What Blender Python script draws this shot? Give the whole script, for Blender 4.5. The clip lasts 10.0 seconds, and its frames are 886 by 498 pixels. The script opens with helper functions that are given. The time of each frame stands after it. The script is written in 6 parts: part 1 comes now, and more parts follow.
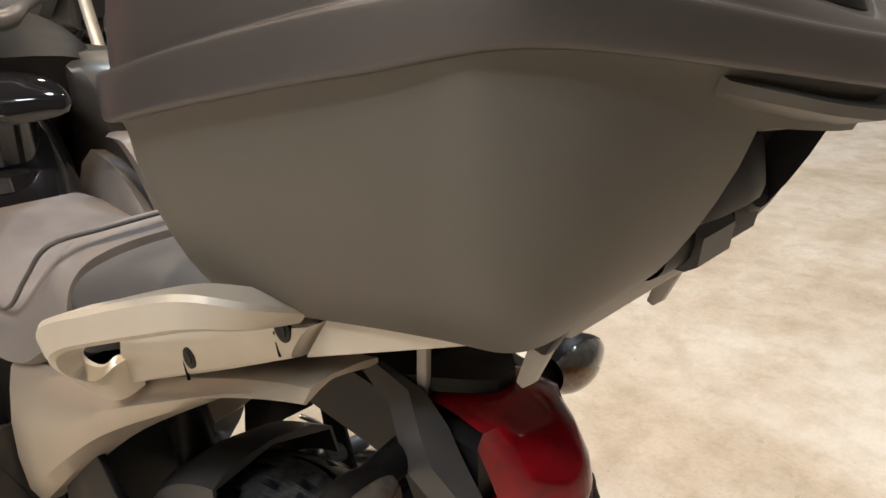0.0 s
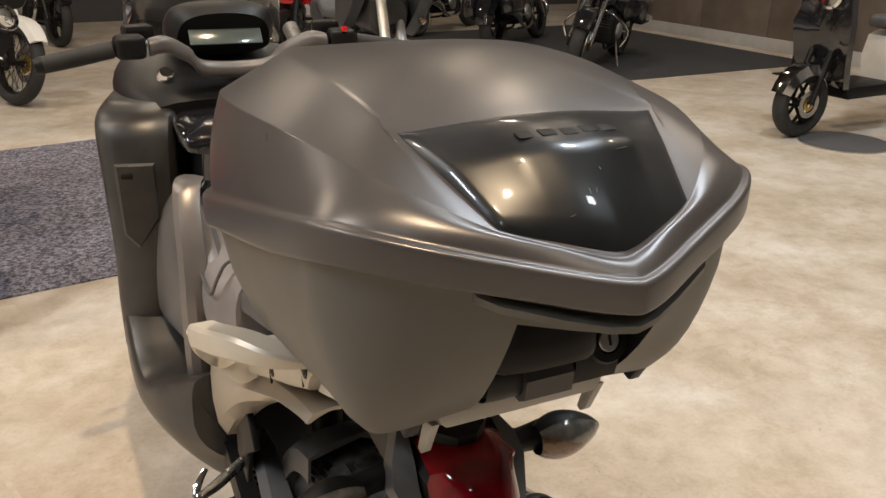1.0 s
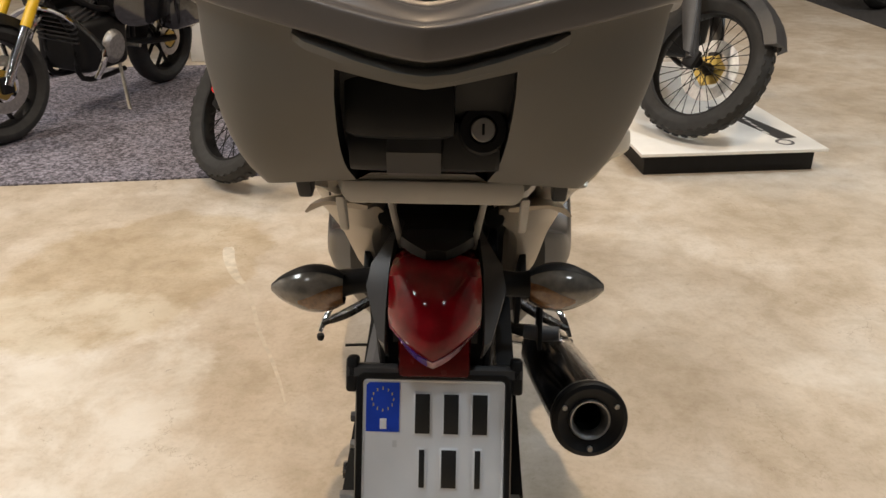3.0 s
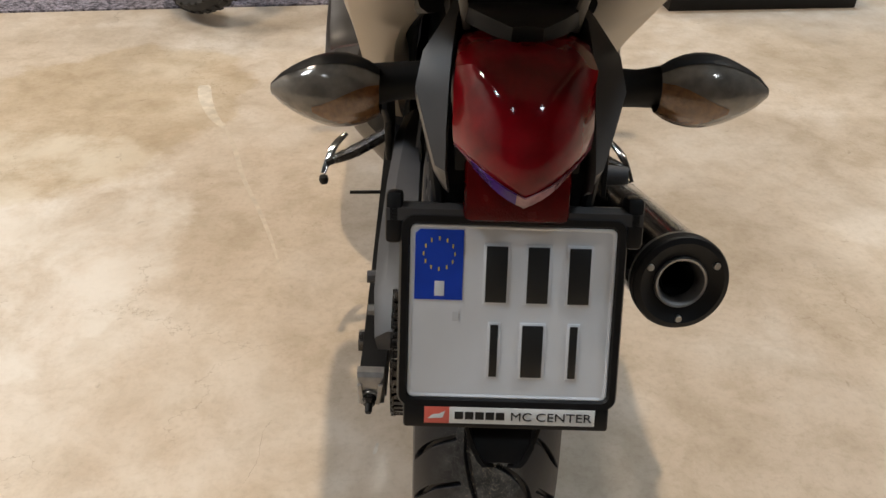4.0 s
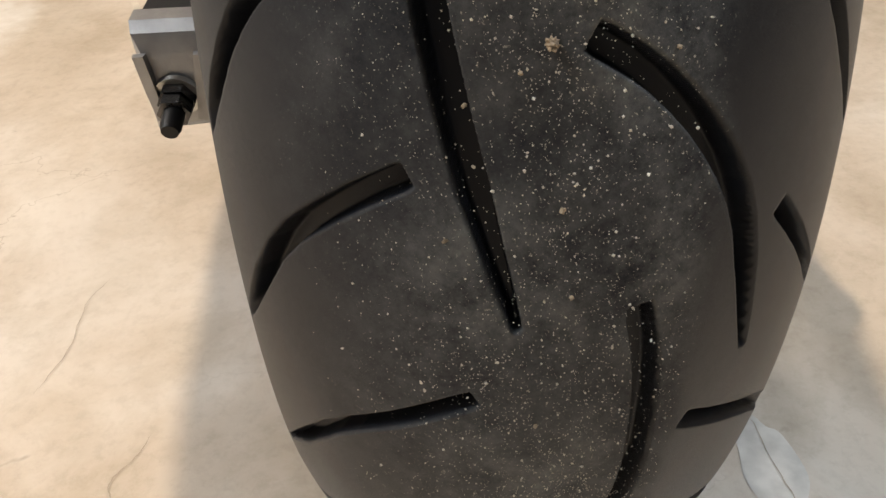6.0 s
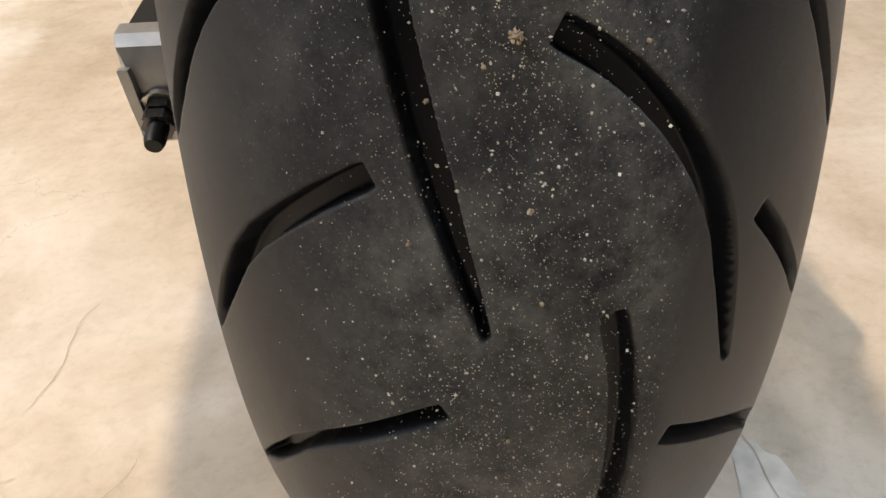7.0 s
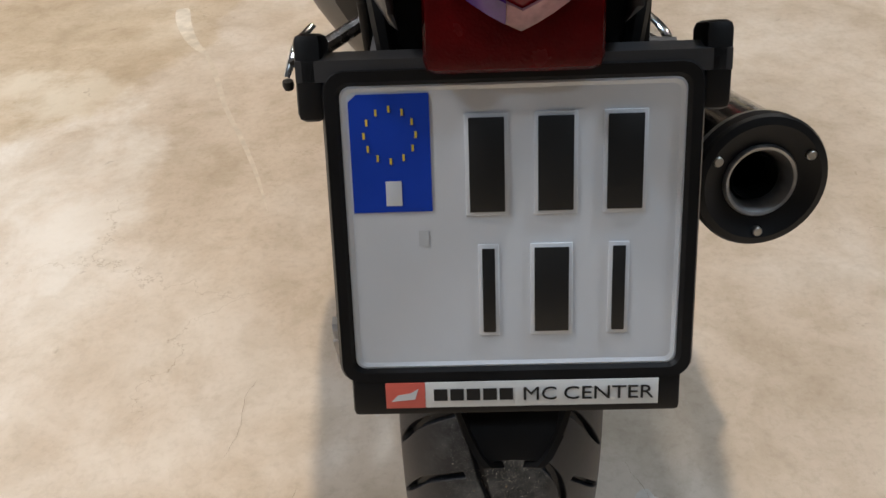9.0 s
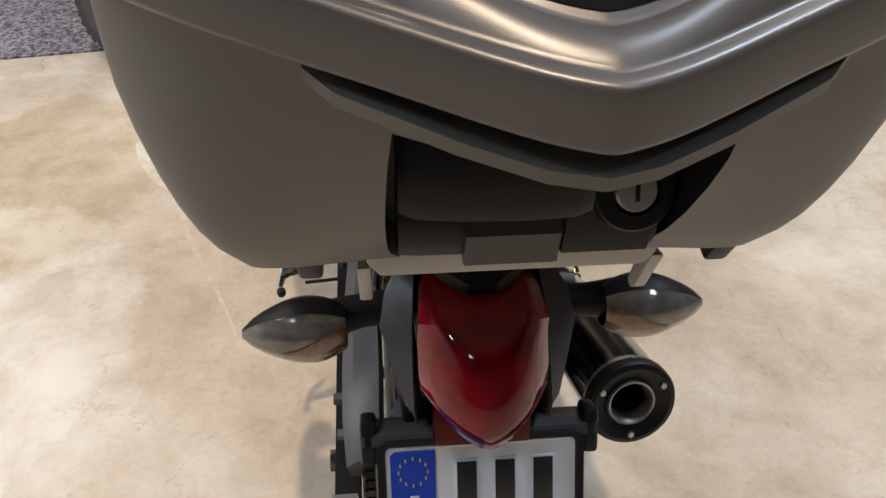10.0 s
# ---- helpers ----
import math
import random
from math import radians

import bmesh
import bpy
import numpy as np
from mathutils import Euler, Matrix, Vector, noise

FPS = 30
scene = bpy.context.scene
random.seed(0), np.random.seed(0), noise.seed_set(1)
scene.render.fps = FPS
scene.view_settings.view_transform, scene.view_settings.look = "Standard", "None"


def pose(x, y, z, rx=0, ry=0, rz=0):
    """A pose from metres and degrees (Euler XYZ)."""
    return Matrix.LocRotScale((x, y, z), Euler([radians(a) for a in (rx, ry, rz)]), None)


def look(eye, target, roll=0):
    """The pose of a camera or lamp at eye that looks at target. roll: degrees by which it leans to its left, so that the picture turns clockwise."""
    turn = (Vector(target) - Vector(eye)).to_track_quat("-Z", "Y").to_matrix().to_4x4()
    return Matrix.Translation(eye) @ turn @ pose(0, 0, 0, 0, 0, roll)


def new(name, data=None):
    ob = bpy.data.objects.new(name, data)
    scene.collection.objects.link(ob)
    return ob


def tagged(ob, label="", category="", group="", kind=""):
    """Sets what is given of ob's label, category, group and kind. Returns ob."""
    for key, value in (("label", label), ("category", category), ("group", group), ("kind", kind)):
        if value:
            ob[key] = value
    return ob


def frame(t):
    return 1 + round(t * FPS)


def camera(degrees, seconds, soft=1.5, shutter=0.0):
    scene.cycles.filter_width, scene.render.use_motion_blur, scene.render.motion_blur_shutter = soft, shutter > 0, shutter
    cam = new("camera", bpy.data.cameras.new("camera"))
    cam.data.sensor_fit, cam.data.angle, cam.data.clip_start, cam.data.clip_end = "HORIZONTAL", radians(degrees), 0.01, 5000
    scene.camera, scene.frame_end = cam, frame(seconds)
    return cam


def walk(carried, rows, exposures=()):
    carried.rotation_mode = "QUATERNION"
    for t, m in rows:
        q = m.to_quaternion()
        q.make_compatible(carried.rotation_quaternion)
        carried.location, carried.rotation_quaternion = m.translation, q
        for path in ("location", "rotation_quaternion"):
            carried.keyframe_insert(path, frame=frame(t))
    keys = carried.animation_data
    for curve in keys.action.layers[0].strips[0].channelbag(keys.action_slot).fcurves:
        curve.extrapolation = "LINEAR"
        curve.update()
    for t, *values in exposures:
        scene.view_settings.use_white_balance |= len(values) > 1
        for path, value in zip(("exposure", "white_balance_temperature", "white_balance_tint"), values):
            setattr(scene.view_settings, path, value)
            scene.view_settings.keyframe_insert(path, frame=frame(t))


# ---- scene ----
cam = camera(59.0, 10.0)
PATH = [
    (0, (-0.460, -0.578, 1.231), (0.918, 0.679, 0.510), -0.5),
    (0.2, (-0.430, -0.606, 1.292), (0.831, 0.750, 0.539), 0.7),
    (0.5, (-0.393, -0.674, 1.357), (0.680, 0.831, 0.592), 0.8),
    (0.7, (-0.374, -0.745, 1.381), (0.590, 0.836, 0.626), 0.6),
    (1, (-0.330, -0.867, 1.411), (0.461, 0.806, 0.651), 0.4),
    (1.5, (-0.182, -0.919, 1.385), (0.343, 0.879, 0.682), 1.1),
    (2, (-0.034, -0.922, 1.370), (0.209, 0.927, 0.649), 1.1),
    (2.5, (0.038, -1.009, 1.329), (0.043, 0.841, 0.569), -0.1),
    (2.7, (0.049, -1.043, 1.309), (0.007, 0.794, 0.520), -0.7),
    (3.8, (-0.047, -0.867, 1.146), (-0.101, 0.800, 0.043), 0.5),
    (4, (-0.056, -0.790, 1.093), (-0.057, 0.838, -0.069), 1.0),
    (4.5, (-0.047, -0.642, 0.870), (0.005, 0.917, -0.382), -1.3),
    (5, (-0.049, -0.514, 0.619), (-0.030, 1.009, -0.678), -3.4),
    (5.5, (-0.034, -0.418, 0.507), (-0.042, 1.112, -0.780), -4.3),
    (5.7, (-0.030, -0.401, 0.495), (-0.047, 1.137, -0.784), -4.3),
    (6.8, (-0.016, -0.383, 0.497), (-0.051, 1.182, -0.747), -3.7),
    (7, (-0.017, -0.388, 0.487), (-0.050, 1.198, -0.731), -4.0),
    (7.5, (-0.013, -0.397, 0.470), (-0.054, 1.178, -0.761), -4.0),
    (8, (-0.015, -0.436, 0.517), (-0.061, 1.097, -0.766), -3.9),
    (8.5, (-0.016, -0.519, 0.685), (-0.125, 1.001, -0.609), -5.0),
    (9, (-0.020, -0.602, 0.922), (-0.099, 0.928, -0.364), -4.0),
    (9.5, (-0.047, -0.674, 1.124), (-0.034, 0.892, -0.120), -2.6),
    (9.7, (-0.054, -0.695, 1.194), (-0.004, 0.880, -0.038), -2.0),
    (10, (-0.068, -0.699, 1.292), (0.066, 0.882, 0.075), -0.3),
]
walk(cam, [(t, look(eye, target, roll)) for t, eye, target, roll in PATH], exposures=[(0.0, 0.11, 6500, 10), (0.5, 0.06, 6350, 10), (1.5, -0.14, 6850, 10), (2.5, -0.17, 6750, 10), (4.0, -0.17, 6450, 10), (4.5, -0.12, 6300, 10), (5.0, -0.02, 6250, 10), (5.5, 0.16, 6250, 10), (7.0, 0.41, 6250, 10), (7.5, 0.36, 6250, 10), (8.0, 0.26, 6250, 10), (8.5, 0.06, 6150, 10), (9.0, -0.14, 6050, 10), (9.5, -0.09, 5950, 10), (10.0, -0.04, 5950, 10)])
# ---- light ----
world = bpy.data.worlds.new("world")
scene.world = world
world.use_nodes = True
world.node_tree.nodes["Background"].inputs[0].default_value = (0.5, 0.47, 0.44, 1)
world.node_tree.nodes["Background"].inputs[1].default_value = 0.05


def area_lamp(name, eye, target, sx, sy, watts, colour):
    data = bpy.data.lights.new(name, "AREA")
    data.shape, data.size, data.size_y, data.energy, data.color = "RECTANGLE", sx, sy, watts, colour
    ob = new(name, data)
    ob.matrix_world = look(eye, target)
    return ob


WARM, SOFT, NEUTRAL, COOL = (1.0, 0.76, 0.50), (1.0, 0.83, 0.64), (1.0, 0.90, 0.80), (0.78, 0.88, 0.97)
TOP = 6.2
# First lamp set from the floor shadow's edges; the others are added, unseen fill.
LAMPS = [
    (-0.08, -1.36, 0.10, 245, WARM),
    (-3.6, 0.4, 0.50, 115, NEUTRAL),
    # added to brighten the unseen west wall and the lid's reflections
    (-5.6, 1.9, 0.50, 175, NEUTRAL),
    (-4.6, -0.9, 0.60, 125, COOL),
    (3.2, 1.2, 0.45, 190, COOL),
    (-2.4, -3.4, 0.40, 12, COOL),
    (2.6, -2.9, 0.40, 45, COOL),
    (-3.4, 4.6, 0.36, 95, SOFT),
    (0.6, 4.8, 0.36, 85, SOFT),
    (3.8, 4.4, 0.36, 62, SOFT),
    (6.4, 2.6, 0.36, 58, SOFT),
    (-0.6, 8.6, 0.36, 50, SOFT),
    (4.8, 8.4, 0.36, 40, SOFT),
]
for x, y, size, watts, colour in LAMPS:
    area_lamp("unseen_lamp_light", (x, y, TOP - 0.14), (x, y + 0.001, 0), size, size, watts, colour)


# ---- materials ----
def mat(name, colour, rough=0.5, metal=0.0, var=0.12, scale=30.0, bump=0.0, fine=400.0, coat=0.0, tint=None, rvar=0.08, detail=4.0, spec=0.5, glow=0.0):
    m = bpy.data.materials.new(name)
    m.use_nodes = True
    n, l = m.node_tree.nodes, m.node_tree.links
    b = n["Principled BSDF"]
    pos = n.new("ShaderNodeTexCoord")
    big = n.new("ShaderNodeTexNoise")
    big.inputs["Scale"].default_value, big.inputs["Detail"].default_value = scale, detail
    l.new(pos.outputs["Object"], big.inputs["Vector"])
    ramp = n.new("ShaderNodeValToRGB")
    low = tint or tuple(c * (1 - var) for c in colour)
    high = tuple(min(1, c * (1 + var)) for c in colour)
    ramp.color_ramp.elements[0].position, ramp.color_ramp.elements[1].position = 0.32, 0.68
    ramp.color_ramp.elements[0].color, ramp.color_ramp.elements[1].color = (*low, 1), (*high, 1)
    l.new(big.outputs["Fac"], ramp.inputs["Fac"])
    l.new(ramp.outputs["Color"], b.inputs["Base Color"])
    small = n.new("ShaderNodeTexNoise")
    small.inputs["Scale"].default_value, small.inputs["Detail"].default_value = fine, 2.0
    l.new(pos.outputs["Object"], small.inputs["Vector"])
    span = n.new("ShaderNodeMapRange")
    span.inputs["To Min"].default_value, span.inputs["To Max"].default_value = max(0.02, rough - rvar), min(1, rough + rvar)
    l.new(big.outputs["Fac"], span.inputs["Value"])
    l.new(span.outputs["Result"], b.inputs["Roughness"])
    b.inputs["Metallic"].default_value = metal
    b.inputs["Coat Weight"].default_value = coat
    b.inputs["Coat Roughness"].default_value = 0.04
    b.inputs["Specular IOR Level"].default_value = spec
    if bump:
        k = n.new("ShaderNodeBump")
        k.inputs["Strength"].default_value, k.inputs["Distance"].default_value = bump, 0.001
        l.new(small.outputs["Fac"], k.inputs["Height"])
        l.new(k.outputs["Normal"], b.inputs["Normal"])
    if glow:
        b.inputs["Emission Color"].default_value = (*colour, 1)
        b.inputs["Emission Strength"].default_value = glow
    return m


def glass(name, colour, rough=0.03, ior=1.45):
    m = bpy.data.materials.new(name)
    m.use_nodes = True
    b = m.node_tree.nodes["Principled BSDF"]
    b.inputs["Base Color"].default_value = (*colour, 1)
    b.inputs["Transmission Weight"].default_value = 1.0
    b.inputs["Roughness"].default_value = rough
    b.inputs["IOR"].default_value = ior
    return m


def concrete():
    m = bpy.data.materials.new("polished_concrete")
    m.use_nodes = True
    n, l = m.node_tree.nodes, m.node_tree.links
    b = n["Principled BSDF"]
    pos = n.new("ShaderNodeTexCoord")

    def tex(scale, detail, rough=0.6, warp=0.0):
        t = n.new("ShaderNodeTexNoise")
        t.inputs["Scale"].default_value, t.inputs["Detail"].default_value, t.inputs["Roughness"].default_value, t.inputs["Distortion"].default_value = scale, detail, rough, warp
        l.new(pos.outputs["Object"], t.inputs["Vector"])
        return t

    def ramp(src, stops):
        r = n.new("ShaderNodeValToRGB")
        while len(r.color_ramp.elements) < len(stops):
            r.color_ramp.elements.new(0.5)
        for e, (p, c) in zip(r.color_ramp.elements, stops):
            e.position, e.color = p, (*c, 1)
        l.new(src, r.inputs["Fac"])
        return r

    def mix(kind, fac, a, c):
        x = n.new("ShaderNodeMix")
        x.data_type, x.blend_type = "RGBA", kind
        if isinstance(fac, float):
            x.inputs[0].default_value = fac
        else:
            l.new(fac, x.inputs[0])
        l.new(a, x.inputs[6])
        l.new(c, x.inputs[7])
        return x.outputs[2]

    cloud = ramp(tex(1.8, 9, 0.64, 0.3).outputs["Fac"], [(0.36, (0.410, 0.348, 0.272)), (0.5, (0.495, 0.432, 0.358)), (0.64, (0.565, 0.522, 0.468))])
    mottle = ramp(tex(10, 9, 0.66, 0.35).outputs["Fac"], [(0.38, (0.78, 0.74, 0.66)), (0.57, (1.05, 1.05, 1.05))])
    base = mix("MULTIPLY", 0.58, cloud.outputs["Color"], mottle.outputs["Color"])
    fine = ramp(tex(70, 6, 0.7, 0.2).outputs["Fac"], [(0.34, (0.68, 0.66, 0.62)), (0.52, (1.0, 1.0, 1.0))])
    base = mix("MULTIPLY", 0.34, base, fine.outputs["Color"])
    # worn pale smears
    zone = ramp(tex(0.9, 3, 0.5, 0.3).outputs["Fac"], [(0.46, (0.06, 0.06, 0.06)), (0.62, (0.42, 0.42, 0.42))])
    blot = ramp(tex(5.5, 9, 0.66, 0.35).outputs["Fac"], [(0.38, (0.1, 0.1, 0.1)), (0.58, (1, 1, 1))])
    # one long pale stain beside the parked scooter
    near = n.new("ShaderNodeMapping")
    near.vector_type = "TEXTURE"
    near.inputs["Location"].default_value = (-1.12, 0.86, 0)
    near.inputs["Rotation"].default_value = (0, 0, 0.12)
    near.inputs["Scale"].default_value = (0.72, 0.72, 5)
    shift = n.new("ShaderNodeVectorMath")
    shift.operation = "MULTIPLY_ADD"
    l.new(tex(4, 5, 0.65).outputs["Color"], shift.inputs[0])
    shift.inputs[1].default_value = (0.3, 0.3, 0.0)
    l.new(pos.outputs["Object"], shift.inputs[2])
    l.new(shift.outputs[0], near.inputs["Vector"])
    ball = n.new("ShaderNodeTexGradient")
    ball.gradient_type = "SPHERICAL"
    l.new(near.outputs[0], ball.inputs[0])
    stain = ramp(ball.outputs["Fac"], [(0.15, (0, 0, 0)), (0.21, (0.80, 0.80, 0.80))])
    both = n.new("ShaderNodeMath")
    both.operation = "MAXIMUM"
    l.new(zone.outputs["Color"], both.inputs[0])
    l.new(stain.outputs["Color"], both.inputs[1])
    fade = n.new("ShaderNodeMath")
    fade.operation = "MULTIPLY"
    l.new(blot.outputs["Color"], fade.inputs[0])
    l.new(both.outputs[0], fade.inputs[1])
    half = n.new("ShaderNodeMath")
    half.operation = "MULTIPLY"
    half.inputs[1].default_value = 0.8
    l.new(fade.outputs[0], half.inputs[0])
    pale = n.new("ShaderNodeRGB")
    pale.outputs[0].default_value = (0.66, 0.645, 0.61, 1)
    base = mix("MIX", half.outputs[0], base, pale.outputs[0])
    spot = n.new("ShaderNodeMapping")
    spot.vector_type = "TEXTURE"
    spot.inputs["Location"].default_value = (-1.02, 1.62, 0)
    spot.inputs["Rotation"].default_value = (0, 0, -0.5)
    spot.inputs["Scale"].default_value = (0.50, 0.66, 5)
    l.new(shift.outputs[0], spot.inputs["Vector"])
    round_ = n.new("ShaderNodeTexGradient")
    round_.gradient_type = "SPHERICAL"
    l.new(spot.outputs[0], round_.inputs[0])
    tan = ramp(round_.outputs["Fac"], [(0.10, (1, 1, 1)), (0.18, (0.87, 0.82, 0.72))])
    base = mix("MULTIPLY", 0.9, base, tan.outputs["Color"])
    # small dark scuffs
    scuff = ramp(tex(21, 3, 0.6, 0.5).outputs["Fac"], [(0.25, (0.45, 0.42, 0.38)), (0.31, (1, 1, 1))])
    base = mix("MULTIPLY", 0.45, base, scuff.outputs["Color"])
    # hairline cracks
    vor = n.new("ShaderNodeTexVoronoi")
    vor.feature = "DISTANCE_TO_EDGE"
    vor.inputs["Scale"].default_value = 2.6
    bend = n.new("ShaderNodeVectorMath")
    bend.operation = "MULTIPLY_ADD"
    wob = tex(5, 5, 0.7)
    l.new(wob.outputs["Color"], bend.inputs[0])
    bend.inputs[1].default_value = (0.35, 0.35, 0.0)
    l.new(pos.outputs["Object"], bend.inputs[2])
    l.new(bend.outputs[0], vor.inputs["Vector"])
    crack = ramp(vor.outputs["Distance"], [(0.0, (0.68, 0.65, 0.60)), (0.0045, (1, 1, 1))])
    keep = ramp(tex(1.4, 2).outputs["Fac"], [(0.5, (0, 0, 0)), (0.6, (1, 1, 1))])
    base = mix("MULTIPLY", keep.outputs["Color"], base, crack.outputs["Color"])
    l.new(base, b.inputs["Base Color"])
    gloss = ramp(tex(6, 6).outputs["Fac"], [(0.3, (0.34, 0.34, 0.34)), (0.7, (0.62, 0.62, 0.62))])
    l.new(gloss.outputs["Color"], b.inputs["Roughness"])
    k = n.new("ShaderNodeBump")
    k.inputs["Strength"].default_value, k.inputs["Distance"].default_value = 0.13, 0.002
    l.new(tex(60, 8, 0.7).outputs["Fac"], k.inputs["Height"])
    l.new(k.outputs["Normal"], b.inputs["Normal"])
    return m


def carpet_mat(name, dark, light):
    m = bpy.data.materials.new(name)
    m.use_nodes = True
    n, l = m.node_tree.nodes, m.node_tree.links
    b = n["Principled BSDF"]
    pos = n.new("ShaderNodeTexCoord")
    a = n.new("ShaderNodeTexNoise")
    a.inputs["Scale"].default_value, a.inputs["Detail"].default_value, a.inputs["Roughness"].default_value = 52, 4, 0.75
    l.new(pos.outputs["Object"], a.inputs["Vector"])
    r = n.new("ShaderNodeValToRGB")
    r.color_ramp.elements[0].position, r.color_ramp.elements[1].position = 0.42, 0.62
    r.color_ramp.elements[0].color, r.color_ramp.elements[1].color = (*dark, 1), (*light, 1)
    l.new(a.outputs["Fac"], r.inputs["Fac"])
    l.new(r.outputs["Color"], b.inputs["Base Color"])
    b.inputs["Roughness"].default_value = 0.95
    k = n.new("ShaderNodeBump")
    k.inputs["Strength"].default_value, k.inputs["Distance"].default_value = 0.8, 0.004
    l.new(a.outputs["Fac"], k.inputs["Height"])
    l.new(k.outputs["Normal"], b.inputs["Normal"])
    return m


def tread_rubber():
    """Worn tyre rubber: a dusty running band over clean black shoulders, with pale specks."""
    m = bpy.data.materials.new("tyre_rubber")
    m.use_nodes = True
    n, l = m.node_tree.nodes, m.node_tree.links
    b = n["Principled BSDF"]
    pos = n.new("ShaderNodeTexCoord")
    sep = n.new("ShaderNodeSeparateXYZ")
    l.new(pos.outputs["Object"], sep.inputs[0])
    edge = n.new("ShaderNodeTexNoise")
    edge.inputs["Scale"].default_value, edge.inputs["Detail"].default_value = 35, 5
    l.new(pos.outputs["Object"], edge.inputs["Vector"])
    wob = n.new("ShaderNodeMath")
    wob.operation = "MULTIPLY_ADD"
    wob.inputs[1].default_value, wob.inputs[2].default_value = 0.022, -0.011
    l.new(edge.outputs["Fac"], wob.inputs[0])
    add = n.new("ShaderNodeMath")
    add.operation = "ADD"
    l.new(sep.outputs["X"], add.inputs[0])
    l.new(wob.outputs[0], add.inputs[1])
    band = n.new("ShaderNodeValToRGB")
    span = n.new("ShaderNodeMapRange")
    span.inputs["From Min"].default_value, span.inputs["From Max"].default_value = -0.08, 0.08
    l.new(add.outputs[0], span.inputs["Value"])
    e = band.color_ramp.elements
    e[0].position, e[1].position = 0.10, 0.34
    e[0].color, e[1].color = (0, 0, 0, 1), (0.75, 0.75, 0.75, 1)
    for p, c in ((0.66, 1.0), (0.73, 0.0)):
        x = e.new(p)
        x.color = (c, c, c, 1)
    l.new(span.outputs["Result"], band.inputs["Fac"])
    blot = n.new("ShaderNodeTexNoise")
    blot.inputs["Scale"].default_value, blot.inputs["Detail"].default_value, blot.inputs["Roughness"].default_value = 42, 12, 0.82
    l.new(pos.outputs["Object"], blot.inputs["Vector"])
    br = n.new("ShaderNodeMapRange")
    br.inputs["From Min"].default_value, br.inputs["From Max"].default_value = 0.38, 0.66
    l.new(blot.outputs["Fac"], br.inputs["Value"])
    # depth below the running surface: grooves get no dust or specks and stay darker
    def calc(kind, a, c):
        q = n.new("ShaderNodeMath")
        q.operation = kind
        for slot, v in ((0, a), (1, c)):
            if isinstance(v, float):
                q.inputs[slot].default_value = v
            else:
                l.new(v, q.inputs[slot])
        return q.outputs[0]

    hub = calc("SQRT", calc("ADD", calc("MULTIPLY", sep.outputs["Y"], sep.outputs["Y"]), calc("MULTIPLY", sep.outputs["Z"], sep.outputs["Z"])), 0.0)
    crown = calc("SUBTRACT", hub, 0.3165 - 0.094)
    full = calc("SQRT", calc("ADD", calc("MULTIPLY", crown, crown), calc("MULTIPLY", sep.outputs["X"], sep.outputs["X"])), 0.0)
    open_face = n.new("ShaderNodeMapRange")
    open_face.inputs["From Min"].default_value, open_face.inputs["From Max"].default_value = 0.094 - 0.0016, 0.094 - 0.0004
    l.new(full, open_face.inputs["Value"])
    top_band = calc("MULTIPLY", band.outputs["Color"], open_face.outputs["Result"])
    smear = n.new("ShaderNodeTexNoise")
    smear.inputs["Scale"].default_value, smear.inputs["Detail"].default_value, smear.inputs["Roughness"].default_value = 16, 6, 0.7
    l.new(pos.outputs["Object"], smear.inputs["Vector"])
    sm_range = n.new("ShaderNodeMapRange")
    sm_range.inputs["From Min"].default_value, sm_range.inputs["From Max"].default_value = 0.36, 0.62
    sm_range.inputs["To Min"].default_value = 0.25
    l.new(smear.outputs["Fac"], sm_range.inputs["Value"])
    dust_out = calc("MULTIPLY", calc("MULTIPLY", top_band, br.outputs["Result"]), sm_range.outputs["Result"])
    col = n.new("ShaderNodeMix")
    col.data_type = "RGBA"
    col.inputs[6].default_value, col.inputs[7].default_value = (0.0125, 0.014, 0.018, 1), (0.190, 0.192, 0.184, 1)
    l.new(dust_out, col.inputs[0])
    speck = n.new("ShaderNodeTexNoise")
    speck.inputs["Scale"].default_value, speck.inputs["Detail"].default_value = 1500, 2
    l.new(pos.outputs["Object"], speck.inputs["Vector"])
    sr = n.new("ShaderNodeValToRGB")
    sr.color_ramp.elements[0].position, sr.color_ramp.elements[1].position = 0.66, 0.74
    l.new(speck.outputs["Fac"], sr.inputs["Fac"])
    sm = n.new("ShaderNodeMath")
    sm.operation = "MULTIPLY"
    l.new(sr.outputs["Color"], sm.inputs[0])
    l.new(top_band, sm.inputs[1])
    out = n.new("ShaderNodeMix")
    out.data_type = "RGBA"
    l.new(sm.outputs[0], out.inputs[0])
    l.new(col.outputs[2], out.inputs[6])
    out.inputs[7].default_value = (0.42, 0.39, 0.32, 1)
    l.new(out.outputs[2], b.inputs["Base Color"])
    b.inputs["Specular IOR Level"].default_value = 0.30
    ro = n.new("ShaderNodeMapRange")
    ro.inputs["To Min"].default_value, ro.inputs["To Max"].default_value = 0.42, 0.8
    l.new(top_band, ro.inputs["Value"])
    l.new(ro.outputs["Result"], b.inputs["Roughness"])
    k = n.new("ShaderNodeBump")
    k.inputs["Strength"].default_value, k.inputs["Distance"].default_value = 0.35, 0.0008
    l.new(blot.outputs["Fac"], k.inputs["Height"])
    l.new(k.outputs["Normal"], b.inputs["Normal"])
    return m


